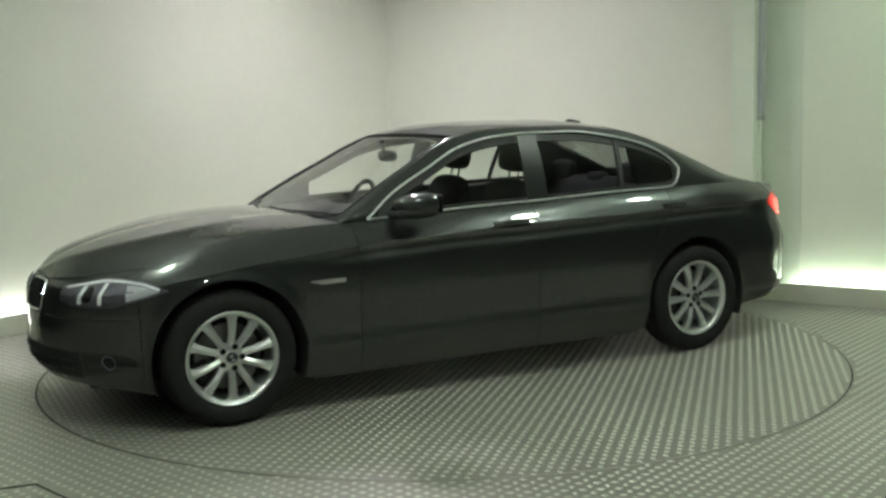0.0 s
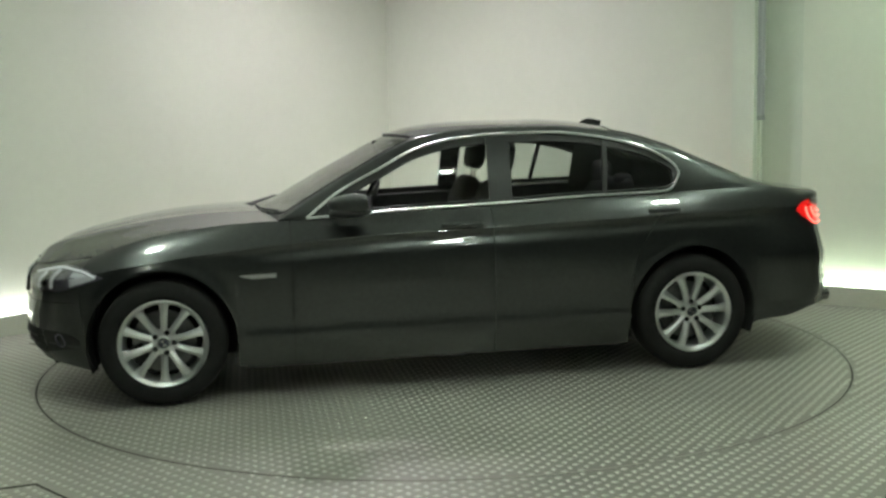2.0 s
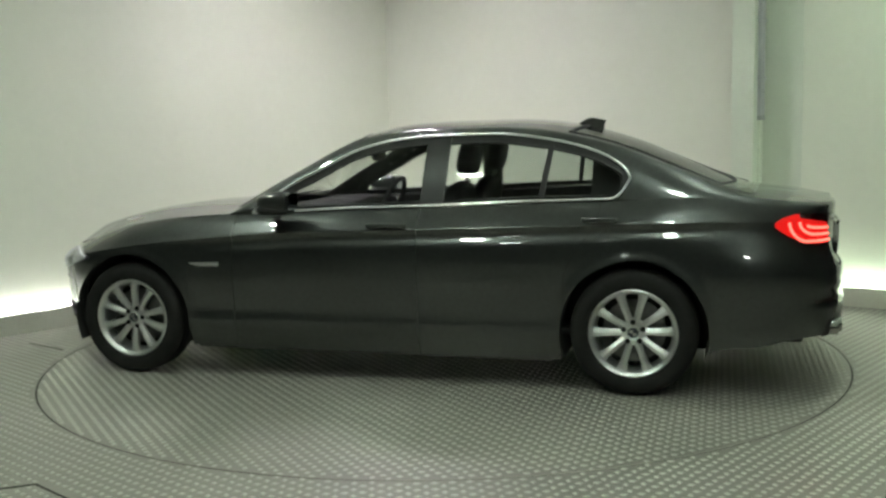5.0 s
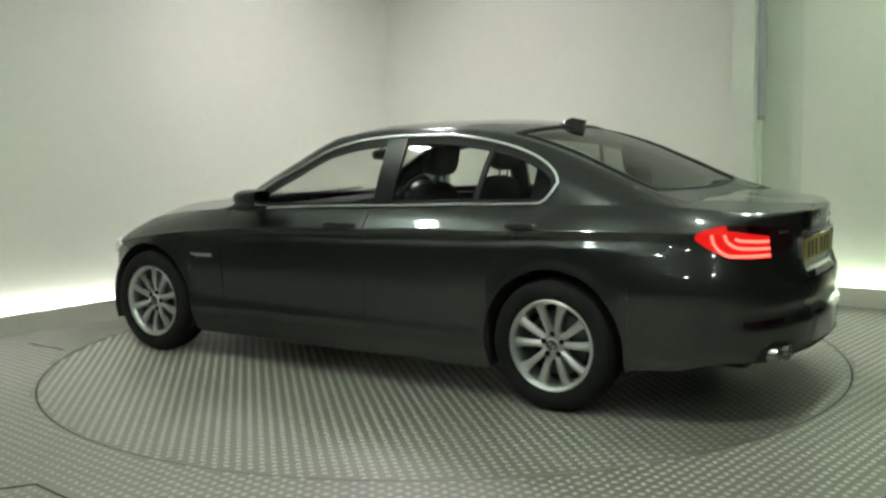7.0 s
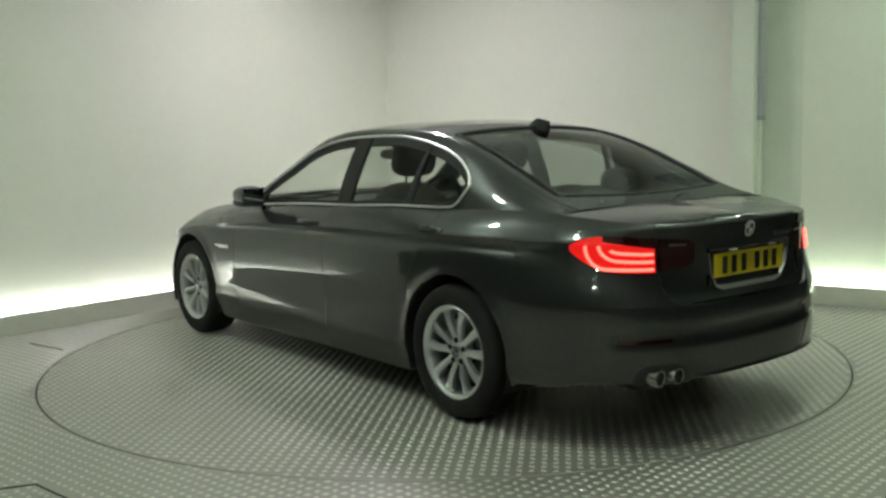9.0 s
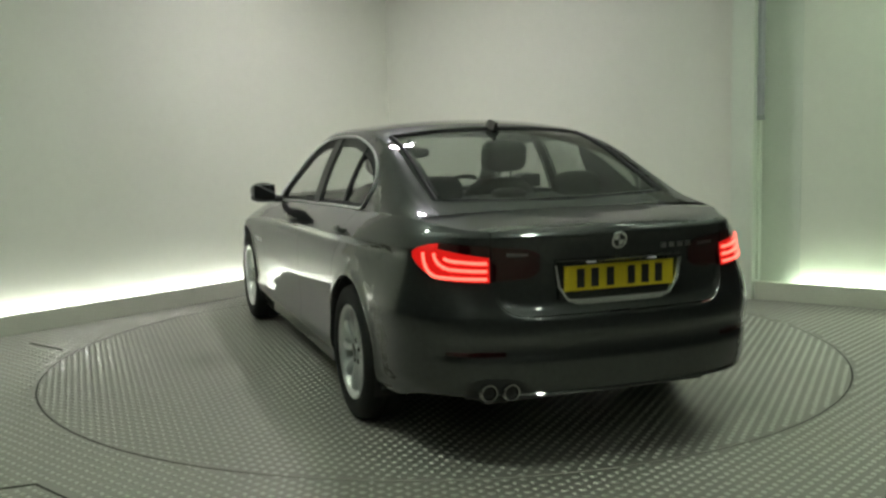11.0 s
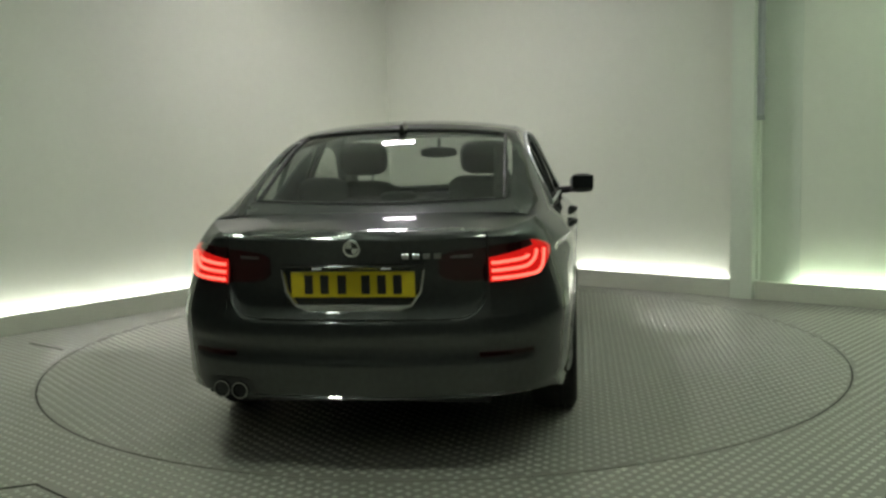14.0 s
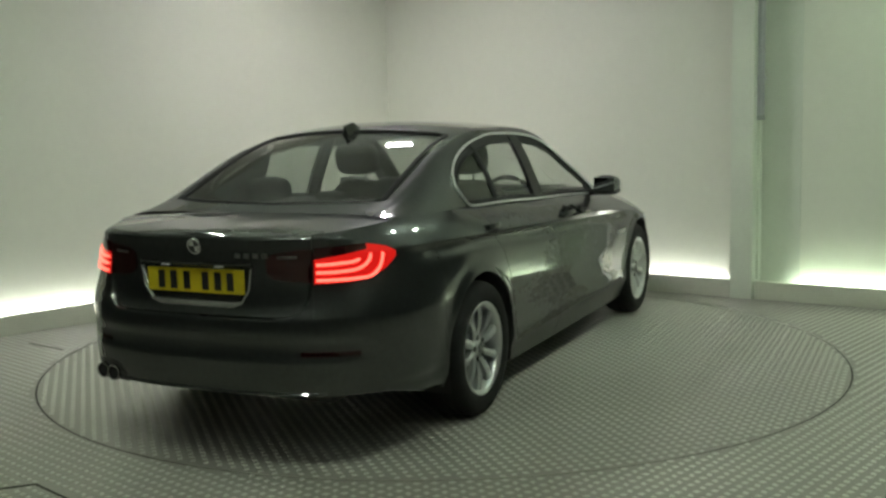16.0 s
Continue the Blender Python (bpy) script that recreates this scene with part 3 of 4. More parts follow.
dlo_low = curve((-1.458, 1.138), (-1.435, 1.095), (-1.40, 1.052), (-1.365, 1.034), (-1.30, 1.030), (-0.88, 1.021), (-0.43, 1.002), (0.07, 0.988), (0.4, 0.973), (0.705, 0.957))


def dlo_outline(n=70):
    xs = [-1.458 + (0.705 + 1.458) * (0.5 - 0.5 * math.cos(math.pi * k / n)) for k in range(n + 1)]
    up = [(x, dlo_top(x)) for x in xs]
    dn = [(x, dlo_low(x)) for x in xs]
    return up[::-1] + dn[1:-1]


def opening(x, z, grow=0.0):
    return -1.458 - grow < x < 0.705 + grow and dlo_low(x) - grow < z < dlo_top(x) + grow


def cabin_frame():
    bm = bmesh.new()
    nx, nr = 250, 36
    vs = []
    for i in range(nx + 1):
        x = 0.855 + (-2.09 - 0.855) * i / nx
        vs.append([bm.verts.new(cabin_side(x, j / nr)) for j in range(nr + 1)])
    for i in range(nx):
        for j in range(nr):
            q = (vs[i][j], vs[i + 1][j], vs[i + 1][j + 1], vs[i][j + 1])
            c = sum((v.co for v in q), Vector()) / 4
            if not opening(c.x, c.z):
                bm.faces.new(q)
    for v in [v for v in bm.verts if not v.link_faces]:
        bm.verts.remove(v)
    # over the edge to the screens
    rows = []
    for i in range(nx + 1):
        x = 0.855 + (-2.09 - 0.855) * i / nx
        e = cabin_side(x, 1.0)
        ye = edge_y(x)
        rows.append([e] + [Vector((x, ye - 0.012 - k * 0.012, lid(x, ye - k * 0.012) + 0.004 * min(k, 1))) for k in range(1, 5)])
    grid_faces(bm, rows)
    bmesh.ops.remove_doubles(bm, verts=bm.verts, dist=0.0005)
    return bm


def mirrored(bm, side):
    if side < 0:
        for v in bm.verts:
            v.co.y *= -1
    return bm


def pane(x0, x1, off=-0.012, n=40, m=10):
    bm = bmesh.new()
    rows = []
    for i in range(n + 1):
        x = x0 + (x1 - x0) * i / n
        a, b = dlo_low(x) - 0.006, dlo_top(x) + 0.006
        rows.append([side_at(x, a + (b - a) * j / m, off) for j in range(m + 1)])
    grid_faces(bm, rows)
    return bm


def bar(x0, z0, x1, z1, w, off=0.002, n=12):
    """A flat upright bar on the cabin's side."""
    bm = bmesh.new()
    rows = []
    for k in range(n + 1):
        f = k / n
        x, z = x0 + (x1 - x0) * f, z0 + (z1 - z0) * f
        rows.append([side_at(x - w / 2, z, off - 0.02), side_at(x - w / 2, z, off), side_at(x + w / 2, z, off), side_at(x + w / 2, z, off - 0.02)])
    grid_faces(bm, rows)
    return bm


for side in (1, -1):
    frame_part = part("cabin_frame", mirrored(cabin_frame(), side), PAINT, car, smooth=True, angle=50)
    ring = [side_at(x, z, 0.007) for x, z in dlo_outline()]
    part("window_trim", mirrored(tube(ring, 0.0068, 8, closed=True), side), BRIGHT, frame_part, "bright chrome window surround", smooth=True)
    inner = []
    for x, z in dlo_outline():
        cx = -0.37 + (x + 0.37) * 0.962
        hi, lo = dlo_top(cx) - 0.050, dlo_low(cx) + 0.018
        mid = (dlo_top(cx) + dlo_low(cx)) / 2
        cz = max(hi, mid) if z > (dlo_top(x) + dlo_low(x)) / 2 else min(lo, mid)
        inner.append(side_at(cx, cz, -0.008))
    bm = tube(inner, 0.007, 8, closed=True)
    a = [bm.verts.new(side_at(x, z, -0.003)) for x, z in dlo_outline()]
    b = [bm.verts.new(p) for p in inner]
    for k in range(len(a)):
        j = (k + 1) % len(a)
        bm.faces.new((a[k], a[j], b[j], b[k]))
    part("window_seal", mirrored(bm, side), BLACK, frame_part, "black window frame and seal", smooth=True)
    for x0, x1 in ((0.700, -0.33), (-0.44, -0.995), (-1.005, -1.452)):
        w = part("side_window", mirrored(pane(x0, x1), side), GLASS if x0 > 0 else DARKGLASS, car, "clear side window" if x0 > 0 else "lightly tinted side window", smooth=True)
        w.visible_shadow = False
    part("door_pillar", mirrored(bar(-0.375, dlo_low(-0.375) - 0.005, -0.395, dlo_top(-0.395) + 0.004, 0.135), side), SMOKED, frame_part, "dark grey gloss centre pillar", smooth=True)
    part("door_pillar", mirrored(bar(-0.985, dlo_low(-0.985) - 0.005, -1.035, dlo_top(-1.035) + 0.004, 0.030), side), BLACK, frame_part, "black quarter window bar", smooth=True)
    part("sail_panel", mirrored(bar(0.62, dlo_low(0.62) - 0.003, 0.575, 1.04, 0.07), side), BLACK, frame_part, "black mirror mount panel")

screen_base = lambda y: 0.79 + 0.25 * (1 - (abs(y) / 0.76) ** 2)
screen_head = lambda y: 0.075 + 0.075 * (1 - (abs(y) / 0.60) ** 2)
rear_head = lambda y: -1.10 - 0.05 * (1 - (abs(y) / 0.60) ** 2)
rear_base = lambda y: -1.90 - 0.10 * (1 - (abs(y) / 0.65) ** 2)


def sheet(xa, xb, inset, n=24, m=32, drop=0.0, wide=None):
    """A sheet of the roof skin from xa(y) to xb(y) across the car."""
    bm = bmesh.new()
    rows = []
    for i in range(n + 1):
        f = i / n
        row = []
        for j in range(m + 1):
            v = -1 + 2 * j / m
            y = v * 0.62
            for _ in range(3):
                x = xa(y) + (xb(y) - xa(y)) * f
                y = v * (edge_y(x) - inset)
            row.append(Vector((x, y, lid(x, y) - drop)))
        rows.append(row)
    grid_faces(bm, rows)
    return bm


roof = part("roof", sheet(screen_head, rear_head, 0.045, drop=-0.003), PAINT, car, smooth=True, angle=60)
w = part("windscreen", sheet(screen_base, screen_head, 0.052, drop=0.004), GLASS, car, "clear windscreen", smooth=True)
w.visible_shadow = False
w = part("rear_window", sheet(rear_head, rear_base, 0.062, drop=0.004), SCREENGLASS, car, "lightly tinted rear window", smooth=True)
w.visible_shadow = False


def screen_seal(xa, xb, inset, drop=0.0):
    pts = []
    vs = [-1 + 2 * k / 24 for k in range(25)]
    for fn, order in ((xa, vs), (xb, vs[::-1])):
        for v in order:
            y = v * 0.62
            for _ in range(3):
                x = fn(y)
                y = v * (edge_y(x) - inset)
            pts.append(Vector((x, y, lid(x, y) - drop)))
    out = []
    for a, b in zip(pts, pts[1:] + pts[:1]):
        k = max(1, int((b - a).length / 0.06))
        for q in range(k):
            p = a.lerp(b, q / k)
            if k > 1:
                p.z = lid(p.x, p.y) - drop
            out.append(p)
    return tube(out, 0.009, 8, closed=True, flat=1.0)


part("rear_deck", sheet(rear_base, lambda y: -2.085, 0.03, n=8, drop=-0.001), PAINT, car, smooth=True)
part("screen_seal", screen_seal(screen_base, screen_head, 0.052), BLACK, car, "black windscreen seal", smooth=True)
part("screen_seal", screen_seal(rear_head, rear_base, 0.082), BLACK, car, "black rear window seal", smooth=True)
# roof aerial fin
bm = bmesh.new()
fin = []
for k in range(9):
    f = k / 8
    x = -1.06 - 0.18 * f
    h = 0.055 * smooth(0.0, 0.60, f)
    z = lid(x, 0) - 0.004
    wd = 0.024 * (0.45 + 0.55 * math.sin(math.pi * min(f + 0.12, 1) * 0.8))
    fin.append([Vector((x, -wd, z)), Vector((x, -wd * 0.6, z + h * 0.5)), Vector((x - 0.012 * f, -0.005, z + h)), Vector((x - 0.012 * f, 0.005, z + h)), Vector((x, wd * 0.6, z + h * 0.5)), Vector((x, wd, z))])
vs = grid_faces(bm, fin)
bm.faces.new(vs[0])
bm.faces.new(vs[-1])
part("aerial_fin", bm, GLOSSBLACK, car, "dark shark-fin roof aerial", smooth=True, angle=50)



# ---- inside of the shell, wheel wells and floor
def liner(side):
    bm = bmesh.new()
    rows = []
    for s in columns(0.05, LENGTH - 0.05, 0.06):
        x = plan_at(s)[0]
        zb, zt = bottom(x) + 0.004, top_z(x) - 0.02
        rows.append([skin(s, zb + (zt - zb) * k / 6, -0.028, side) for k in range(7)])
    grid_faces(bm, rows)
    return bm


def well(hx, side):
    bm = bmesh.new()
    rows = []
    for k in range(25):
        a = math.pi * (-0.12 + 1.24 * k / 24)
        x, z = hx + (ARCH + 0.004) * math.cos(a), HUB_Z + (ARCH + 0.004) * math.sin(a)
        rows.append([Vector((x, side * y, z)) for y in (0.895, 0.86, 0.62, 0.56)])
    vs = grid_faces(bm, rows)
    bm.faces.new([r[-1] for r in vs])
    return bm


for side in (1, -1):
    part("body_liner", liner(side), UNDER, car, "black inner shell")
    for hx in (HUB_F, HUB_R):
        part("wheel_well", well(hx, side), UNDER, car, "black wheel well", smooth=True)
under = box(-1.05, -0.84, 0.165, 1.05, 0.84, 0.30, 0.02)
box(-2.35, -0.55, 0.24, -1.05, 0.55, 0.32, 0.02, under)
box(1.05, -0.55, 0.19, 2.1, 0.55, 0.28, 0.02, under)
part("underbody", under, UNDER, car, "black underbody")


def lathe(profile, seg=48, closed=False):
    """A turned ring about the y axis from (radius, y) pairs."""
    bm = bmesh.new()
    rows = []
    for k in range(seg):
        a = k * math.tau / seg
        rows.append([bm.verts.new((r * math.cos(a), y, r * math.sin(a))) for r, y in profile])
    n = len(profile)
    for k in range(seg):
        p, q = rows[k], rows[(k + 1) % seg]
        for j in range(n if closed else n - 1):
            bm.faces.new((p[j], p[(j + 1) % n], q[(j + 1) % n], q[j]))
    return bm


def spoke_mesh():
    bm = bmesh.new()
    rows = []
    for k in range(9):
        f = k / 8
        r = 0.058 + (0.221 - 0.058) * f
        w = 0.0140 + 0.0080 * f + 0.014 * smooth(0.78, 1.0, f) + 0.005 * smooth(0.22, 0.0, f)
        y = 0.070 + 0.012 * f + 0.010 * math.sin(math.pi * f) ** 1.5
        rows.append([Vector((-w, y - 0.030, r)), Vector((-w, y - 0.006, r)), Vector((-w * 0.55, y - 0.001, r)), Vector((0, y + 0.0035, r)), Vector((w * 0.55, y - 0.001, r)), Vector((w, y - 0.006, r)), Vector((w, y - 0.030, r))])
    grid_faces(bm, rows)
    return finish(bm, "spoke", ALLOY, True, 18)


SPOKE = spoke_mesh()
tyre_me = finish(lathe([(0.229, 0.092), (0.240, 0.104), (0.262, 0.1115), (0.288, 0.1125), (0.306, 0.108), (0.322, 0.098), (0.331, 0.080), (0.3345, 0.058), (0.328, 0.056), (0.328, 0.046), (0.3355, 0.044), (0.336, 0.018), (0.329, 0.016), (0.329, 0.006), (0.336, 0.004), (0.336, -0.03), (0.3345, -0.06), (0.322, -0.098), (0.288, -0.112), (0.229, -0.095)], 72), "tyre", RUBBER, True, 40)
rim_me = finish(lathe([(0.231, 0.094), (0.2335, 0.101), (0.2295, 0.104), (0.2235, 0.101), (0.2165, 0.096), (0.2110, 0.090), (0.2070, 0.074), (0.203, 0.045), (0.200, -0.02), (0.198, -0.09), (0.23, -0.095)], 72), "rim", ALLOY, True, 40)
hub_me = finish(lathe([(0.0, 0.083), (0.020, 0.083), (0.030, 0.081), (0.034, 0.078), (0.036, 0.071), (0.044, 0.069), (0.064, 0.068), (0.070, 0.060), (0.070, 0.02)], 40), "hub", ALLOY, True, 40)
disc_me = finish(lathe([(0.072, -0.02), (0.075, 0.008), (0.100, 0.012), (0.165, 0.012), (0.165, -0.012), (0.08, -0.02)], 48), "brake_disc", STEEL, True, 40)
back_me = finish(lathe([(0.0, -0.03), (0.199, -0.03), (0.199, -0.05), (0.0, -0.05)], 32), "backplate", UNDER)


def wheel(x, side, spin):
    w = new("wheel")
    w.parent = car
    w.matrix_basis = pose(x, side * 0.802, 0.3345, 0, 0, 0 if side > 0 else 180) @ pose(0, 0, 0, 0, spin, 0)
    tagged(w, "ten-spoke silver alloy wheel with black tyre")
    for name, me, label in (("tyre", tyre_me, "black rubber tyre"), ("rim", rim_me, "silver alloy rim"), ("hub", hub_me, ""), ("brake_disc", disc_me, "grey steel brake disc"), ("backplate", back_me, "black backplate")):
        o = new(name, me)
        o.parent = w
        tagged(o, label)
    for k in range(10):
        o = new("spoke", SPOKE)
        o.parent = w
        o.matrix_basis = pose(0, 0, 0, 0, 72 * (k // 2) + (16.7 if k % 2 else -16.7), 0)
    for k in range(5):
        a = math.tau * (k + 0.25) / 5
        part("wheel_bolt", lathe([(0.0, 0.0665), (0.0125, 0.0665), (0.0140, 0.0705), (0.0150, 0.068)], 12), BLACK, w, "dark bolt recess", m=Matrix.Translation((0.0525 * math.cos(a), 0.0050, 0.0555 * math.sin(a))))
    part("centre_cap", lathe([(0.0, 0.0845), (0.022, 0.0845), (0.026, 0.083)], 28), CAP, w, "dark round centre cap", smooth=True)
    for q in (0, 1):
        fan = bmesh.new()
        fan.faces.new([fan.verts.new((0, 0.0853, 0))] + [fan.verts.new((0.019 * math.cos(math.pi * (q + k / 12)), 0.0853, 0.019 * math.sin(math.pi * (q + k / 12)))) for k in range(7)])
        part("cap_quarter", fan, SATIN, w, "silver badge quarter")
    part("cap_ring", lathe([(0.026, 0.0835), (0.0285, 0.0855), (0.032, 0.0825)], 28), SATIN, w, "satin ring", smooth=True)
    part("caliper", box(-0.05, -0.02, 0.105, 0.05, 0.045, 0.185, 0.012), BLACK, w, "dark brake caliper", m=pose(0, 0, 0, 0, 115 - spin if side > 0 else -115 - spin, 0))


for x, side, spin in ((HUB_F, 1, -20), (HUB_R, 1, 2), (HUB_F, -1, 24), (HUB_R, -1, 15)):
    wheel(x, side, spin)


# ---- lamps
def headlamp(side):
    s0, s1 = s_front(0.455), s_of_x(1.770)
    lo = curve((0, 0.632), (0.25, 0.613), (0.5, 0.613), (0.75, 0.645), (1, 0.690))
    hi = curve((0, 0.700), (0.2, 0.722), (0.5, 0.745), (0.8, 0.735), (1, 0.696))
    h = part("headlamp", patch(s0, s1, lo, hi, 0.0015, side), LAMPDARK, car, "clear headlamp with twin rings and bright brow", smooth=True)
    brow = [(s0 + (s1 - s0) * f, hi(f) - 0.012) for f in [k / 16 for k in range(1, 16)]]
    part("lamp_brow", line_on_skin(brow, 0.0072, 0.005, side, steps=2), RING, h, "pale lamp brow with a faint added glow", smooth=True)
    for f, rr in ((0.33, 0.043), (0.57, 0.045)):
        s = s0 + (s1 - s0) * f
        z = (lo(f) + hi(f)) / 2 - 0.006
        ring = [skin(s + rr * math.cos(a), z + rr * 0.95 * math.sin(a), 0.004, side) for a in [k * math.tau / 24 for k in range(24)]]
        part("lamp_ring", tube(ring, 0.0030, 6, closed=True), STEEL, h, "bright lamp ring", smooth=True)
        bm = bmesh.new()
        rows = []
        for rad in (0.0, 0.35, 0.6, 0.8, 0.92):
            rows.append([skin(s + rr * rad * math.cos(k * math.tau / 20), z + rr * 0.95 * rad * math.sin(k * math.tau / 20), 0.003 + (0.006 * (1 - rad)), side) for k in range(21)])
        grid_faces(bm, rows)
        part("projector", bm, GLOSSBLACK if f < 0.5 else LAMPDARK, h, "round projector lens", smooth=True)
    for f in (0.26, 0.46):
        s = s0 + (s1 - s0) * f
        part("lamp_reflector", line_on_skin([(s, lo(f) + 0.016), (s + 0.008, hi(f) - 0.022)], 0.0115, 0.004, side), LAMPWHITE, h, "bright upright reflector", smooth=True)
    part("indicator", patch(s0 + (s1 - s0) * 0.68, s0 + (s1 - s0) * 0.93, lambda f: lo(0.68 + 0.25 * f) + 0.010, lambda f: hi(0.68 + 0.25 * f) - 0.022, 0.0035, side, n=10, m=4), LAMPWHITE, h, "silver indicator reflector", smooth=True)
    lens = part("lens", patch(s0, s1, lo, hi, 0.011, side, depth=0.010), LENS, h, "clear plastic lens", smooth=True)
    lens.visible_shadow = False


def kidney(side):
    s0, s1 = s_front(0.035), s_front(0.285)
    rnd = lambda f: (1 - abs(2 * f - 1) ** 5) ** 0.2
    lo = lambda f: 0.640 - 0.082 * rnd(f) + 0.010 * f
    hi = lambda f: 0.640 + 0.070 * rnd(f)
    k = part("grille", patch(s0, s1, lo, hi, 0.003, side, n=24), GLOSSBLACK, car, "black kidney-shaped grille with chrome surround", smooth=True)
    ring = [skin(s0 + (s1 - s0) * f, hi(f), 0.008, side) for f in [q / 20 for q in range(21)]] + [skin(s0 + (s1 - s0) * f, lo(f), 0.008, side) for f in [1 - q / 20 for q in range(21)]]
    part("grille_surround", tube(ring, 0.008, 8, closed=True), CHROME, k, "chrome grille surround", smooth=True)
    for q in range(1, 10):
        f = q / 10
        part("grille_slat", line_on_skin([(s0 + (s1 - s0) * f, lo(f) + 0.006), (s0 + (s1 - s0) * f, hi(f) - 0.006)], 0.0045, 0.007, side, steps=5), BLACK, k)


for side in (1, -1):
    headlamp(side)
    kidney(side)
    f0, f1 = s_front(0.585), s_front(0.80)
    intake = part("intake", patch(f0, f1, lambda f: 0.268 + 0.045 * f, lambda f: 0.392 - 0.004 * f - 0.03 * f ** 6, 0.002, side, n=16), UNDER, front_bumper, "black corner air intake", smooth=True)
    s = s_front(0.71)
    ring = [skin(s + 0.036 * math.cos(a), 0.346 + 0.034 * math.sin(a), 0.006, side) for a in [k * math.tau / 20 for k in range(20)]]
    part("fog_lamp", tube(ring, 0.0035, 6, closed=True), LAMPDARK, front_bumper, "round fog lamp", smooth=True)
    part("bumper_groove", line_on_skin([(s_front(0.10), 0.548), (s_front(0.5), 0.545), (s_front(0.80), 0.555)], 0.004, 0.0, side), BLACK, front_bumper)
part("lower_intake", both(patch(0.0, s_front(0.57), lambda f: 0.255, lambda f: 0.392 - 0.004 * f ** 4, 0.002, 1, n=20)), UNDER, front_bumper, "black lower air intake", smooth=True)
for z in (0.300, 0.345):
    pts = [(s_front(0.53), z), (s_front(0.27), z), (0.0, z)]
    part("intake_bar", both(line_on_skin(pts, 0.006, 0.005, 1)), BLACK, front_bumper)
# bonnet shut line over the nose
part("bonnet_gap", both(line_on_skin([(0.0, 0.700), (s_front(0.30), 0.722), (s_front(0.5), 0.738), (s_of_x(1.9), 0.788)], 0.003, 0.0005, 1)), BLACK, car)


def tail_lamp(side):
    s0, s1 = s_of_x(-2.205), s_rear(0.578)
    lo = curve((0, 0.884), (0.10, 0.856), (0.25, 0.826), (0.45, 0.801), (0.7, 0.791), (1, 0.787))
    hi = curve((0, 0.906), (0.12, 0.928), (0.4, 0.945), (1, 0.936))
    t = part("tail_lamp", patch(s0, s1, lo, hi, 0.004, side, n=36, m=10, depth=0.0035), REDLENS, car, "glowing red tail lamp with light bars", smooth=True)
    part("lamp_shade", patch(s0 + (s1 - s0) * 0.40, s1 + 0.001, lambda f: 0.925 - 0.036 * f, lambda f: hi(0.40 + 0.60 * f) + 0.0015, 0.0065, side, n=16, m=4), DARKRED, t, "dark upper lens", smooth=True)
    for z, turn_y, rise, end in ((0.802, 0.770, 0.098, 0.20), (0.834, 0.722, 0.066, 0.36), (0.866, 0.690, 0.016, 0.50)):
        pts = [(s_rear(0.588 + (turn_y - 0.588) * k / 6), z + 0.006 * (k / 6) ** 2) for k in range(7)]
        for k in range(1, 9):
            a = math.pi / 2 * k / 8
            b = s_rear(turn_y)
            pts.append((b + (s0 + (s1 - s0) * end - b) * math.sin(a) ** 1.1, z + 0.006 + rise * (1 - math.cos(a))))
        part("light_bar", line_on_skin(pts, 0.0068, 0.0075, side, steps=3, seg=8), REDBAR, t, "bright lit bar", smooth=True)
    a, b = s_rear(0.566), s_rear(0.365)
    i = part("inner_tail_lamp", patch(a, b, lambda f: 0.792 + 0.008 * f + 0.03 * f ** 8, lambda f: 0.932 - 0.016 * f - 0.020 * f ** 8, 0.004, side, n=20), DARKRED, boot_lid, "dark unlit red lid lamp", smooth=True)
    part("reverse_lamp", patch(a + (b - a) * 0.30, a + (b - a) * 0.75, lambda f: 0.893, lambda f: 0.907 - 0.004 * f, 0.0065, side, n=8, m=3), STEEL, i, "slim clear reversing lamp", smooth=True)
    r0, r1 = s_rear(0.74), s_rear(0.52)
    part("bumper_reflector", patch(r0, r1, lambda f: 0.486, lambda f: 0.504, 0.003, side, n=12, m=3), DARKRED, rear_bumper, "dark red bumper reflector", smooth=True)
    # lid shut lines
    part("lid_gap", line_on_skin([(s_rear(y), lid_edge(y) - 0.002) for y in (0.571, 0.567, 0.562, 0.554, 0.546, 0.53, 0.515, 0.49, 0.47, 0.43, 0.30)], 0.003, -0.003, side, steps=4), BLACK, boot_lid)


for side in (1, -1):
    tail_lamp(side)

# number plate in its chrome-edged recess
XP = -2.536
plate = part("number_plate", box(XP - 0.006, -0.26, 0.738, XP, 0.26, 0.844, 0.002), YELLOW, car, "yellow number plate with black characters")
for k, y in enumerate((0.185, 0.118, 0.045, -0.055, -0.122, -0.188)):
    wd = 0.036
    part("plate_mark", box(XP - 0.0072, y - wd / 2, 0.751, XP - 0.0055, y + wd / 2, 0.830), INK, plate)


def recess():
    bm = bmesh.new()
    xin, xout = XP + 0.004, XP - 0.030
    a = [(0.287, 0.852), (0.272, 0.765), (0.235, 0.712), (0.19, 0.708), (-0.19, 0.708), (-0.235, 0.712), (-0.272, 0.765), (-0.287, 0.852)]
    b = [(0.303, 0.856), (0.288, 0.758), (0.246, 0.698), (0.195, 0.680), (-0.195, 0.680), (-0.246, 0.698), (-0.288, 0.758), (-0.303, 0.856)]
    rows = [[Vector((xin, y, z)) for y, z in a], [Vector((xin - 0.012, y * 1.03, z - 0.004)) for y, z in a], [Vector((xin - 0.010, y, z)) for y, z in b], [Vector((xin + 0.02, y, z)) for y, z in b]]
    grid_faces(bm, rows)
    return bm


part("plate_surround", recess(), SATIN, boot_lid, "satin chrome plate surround", smooth=True)
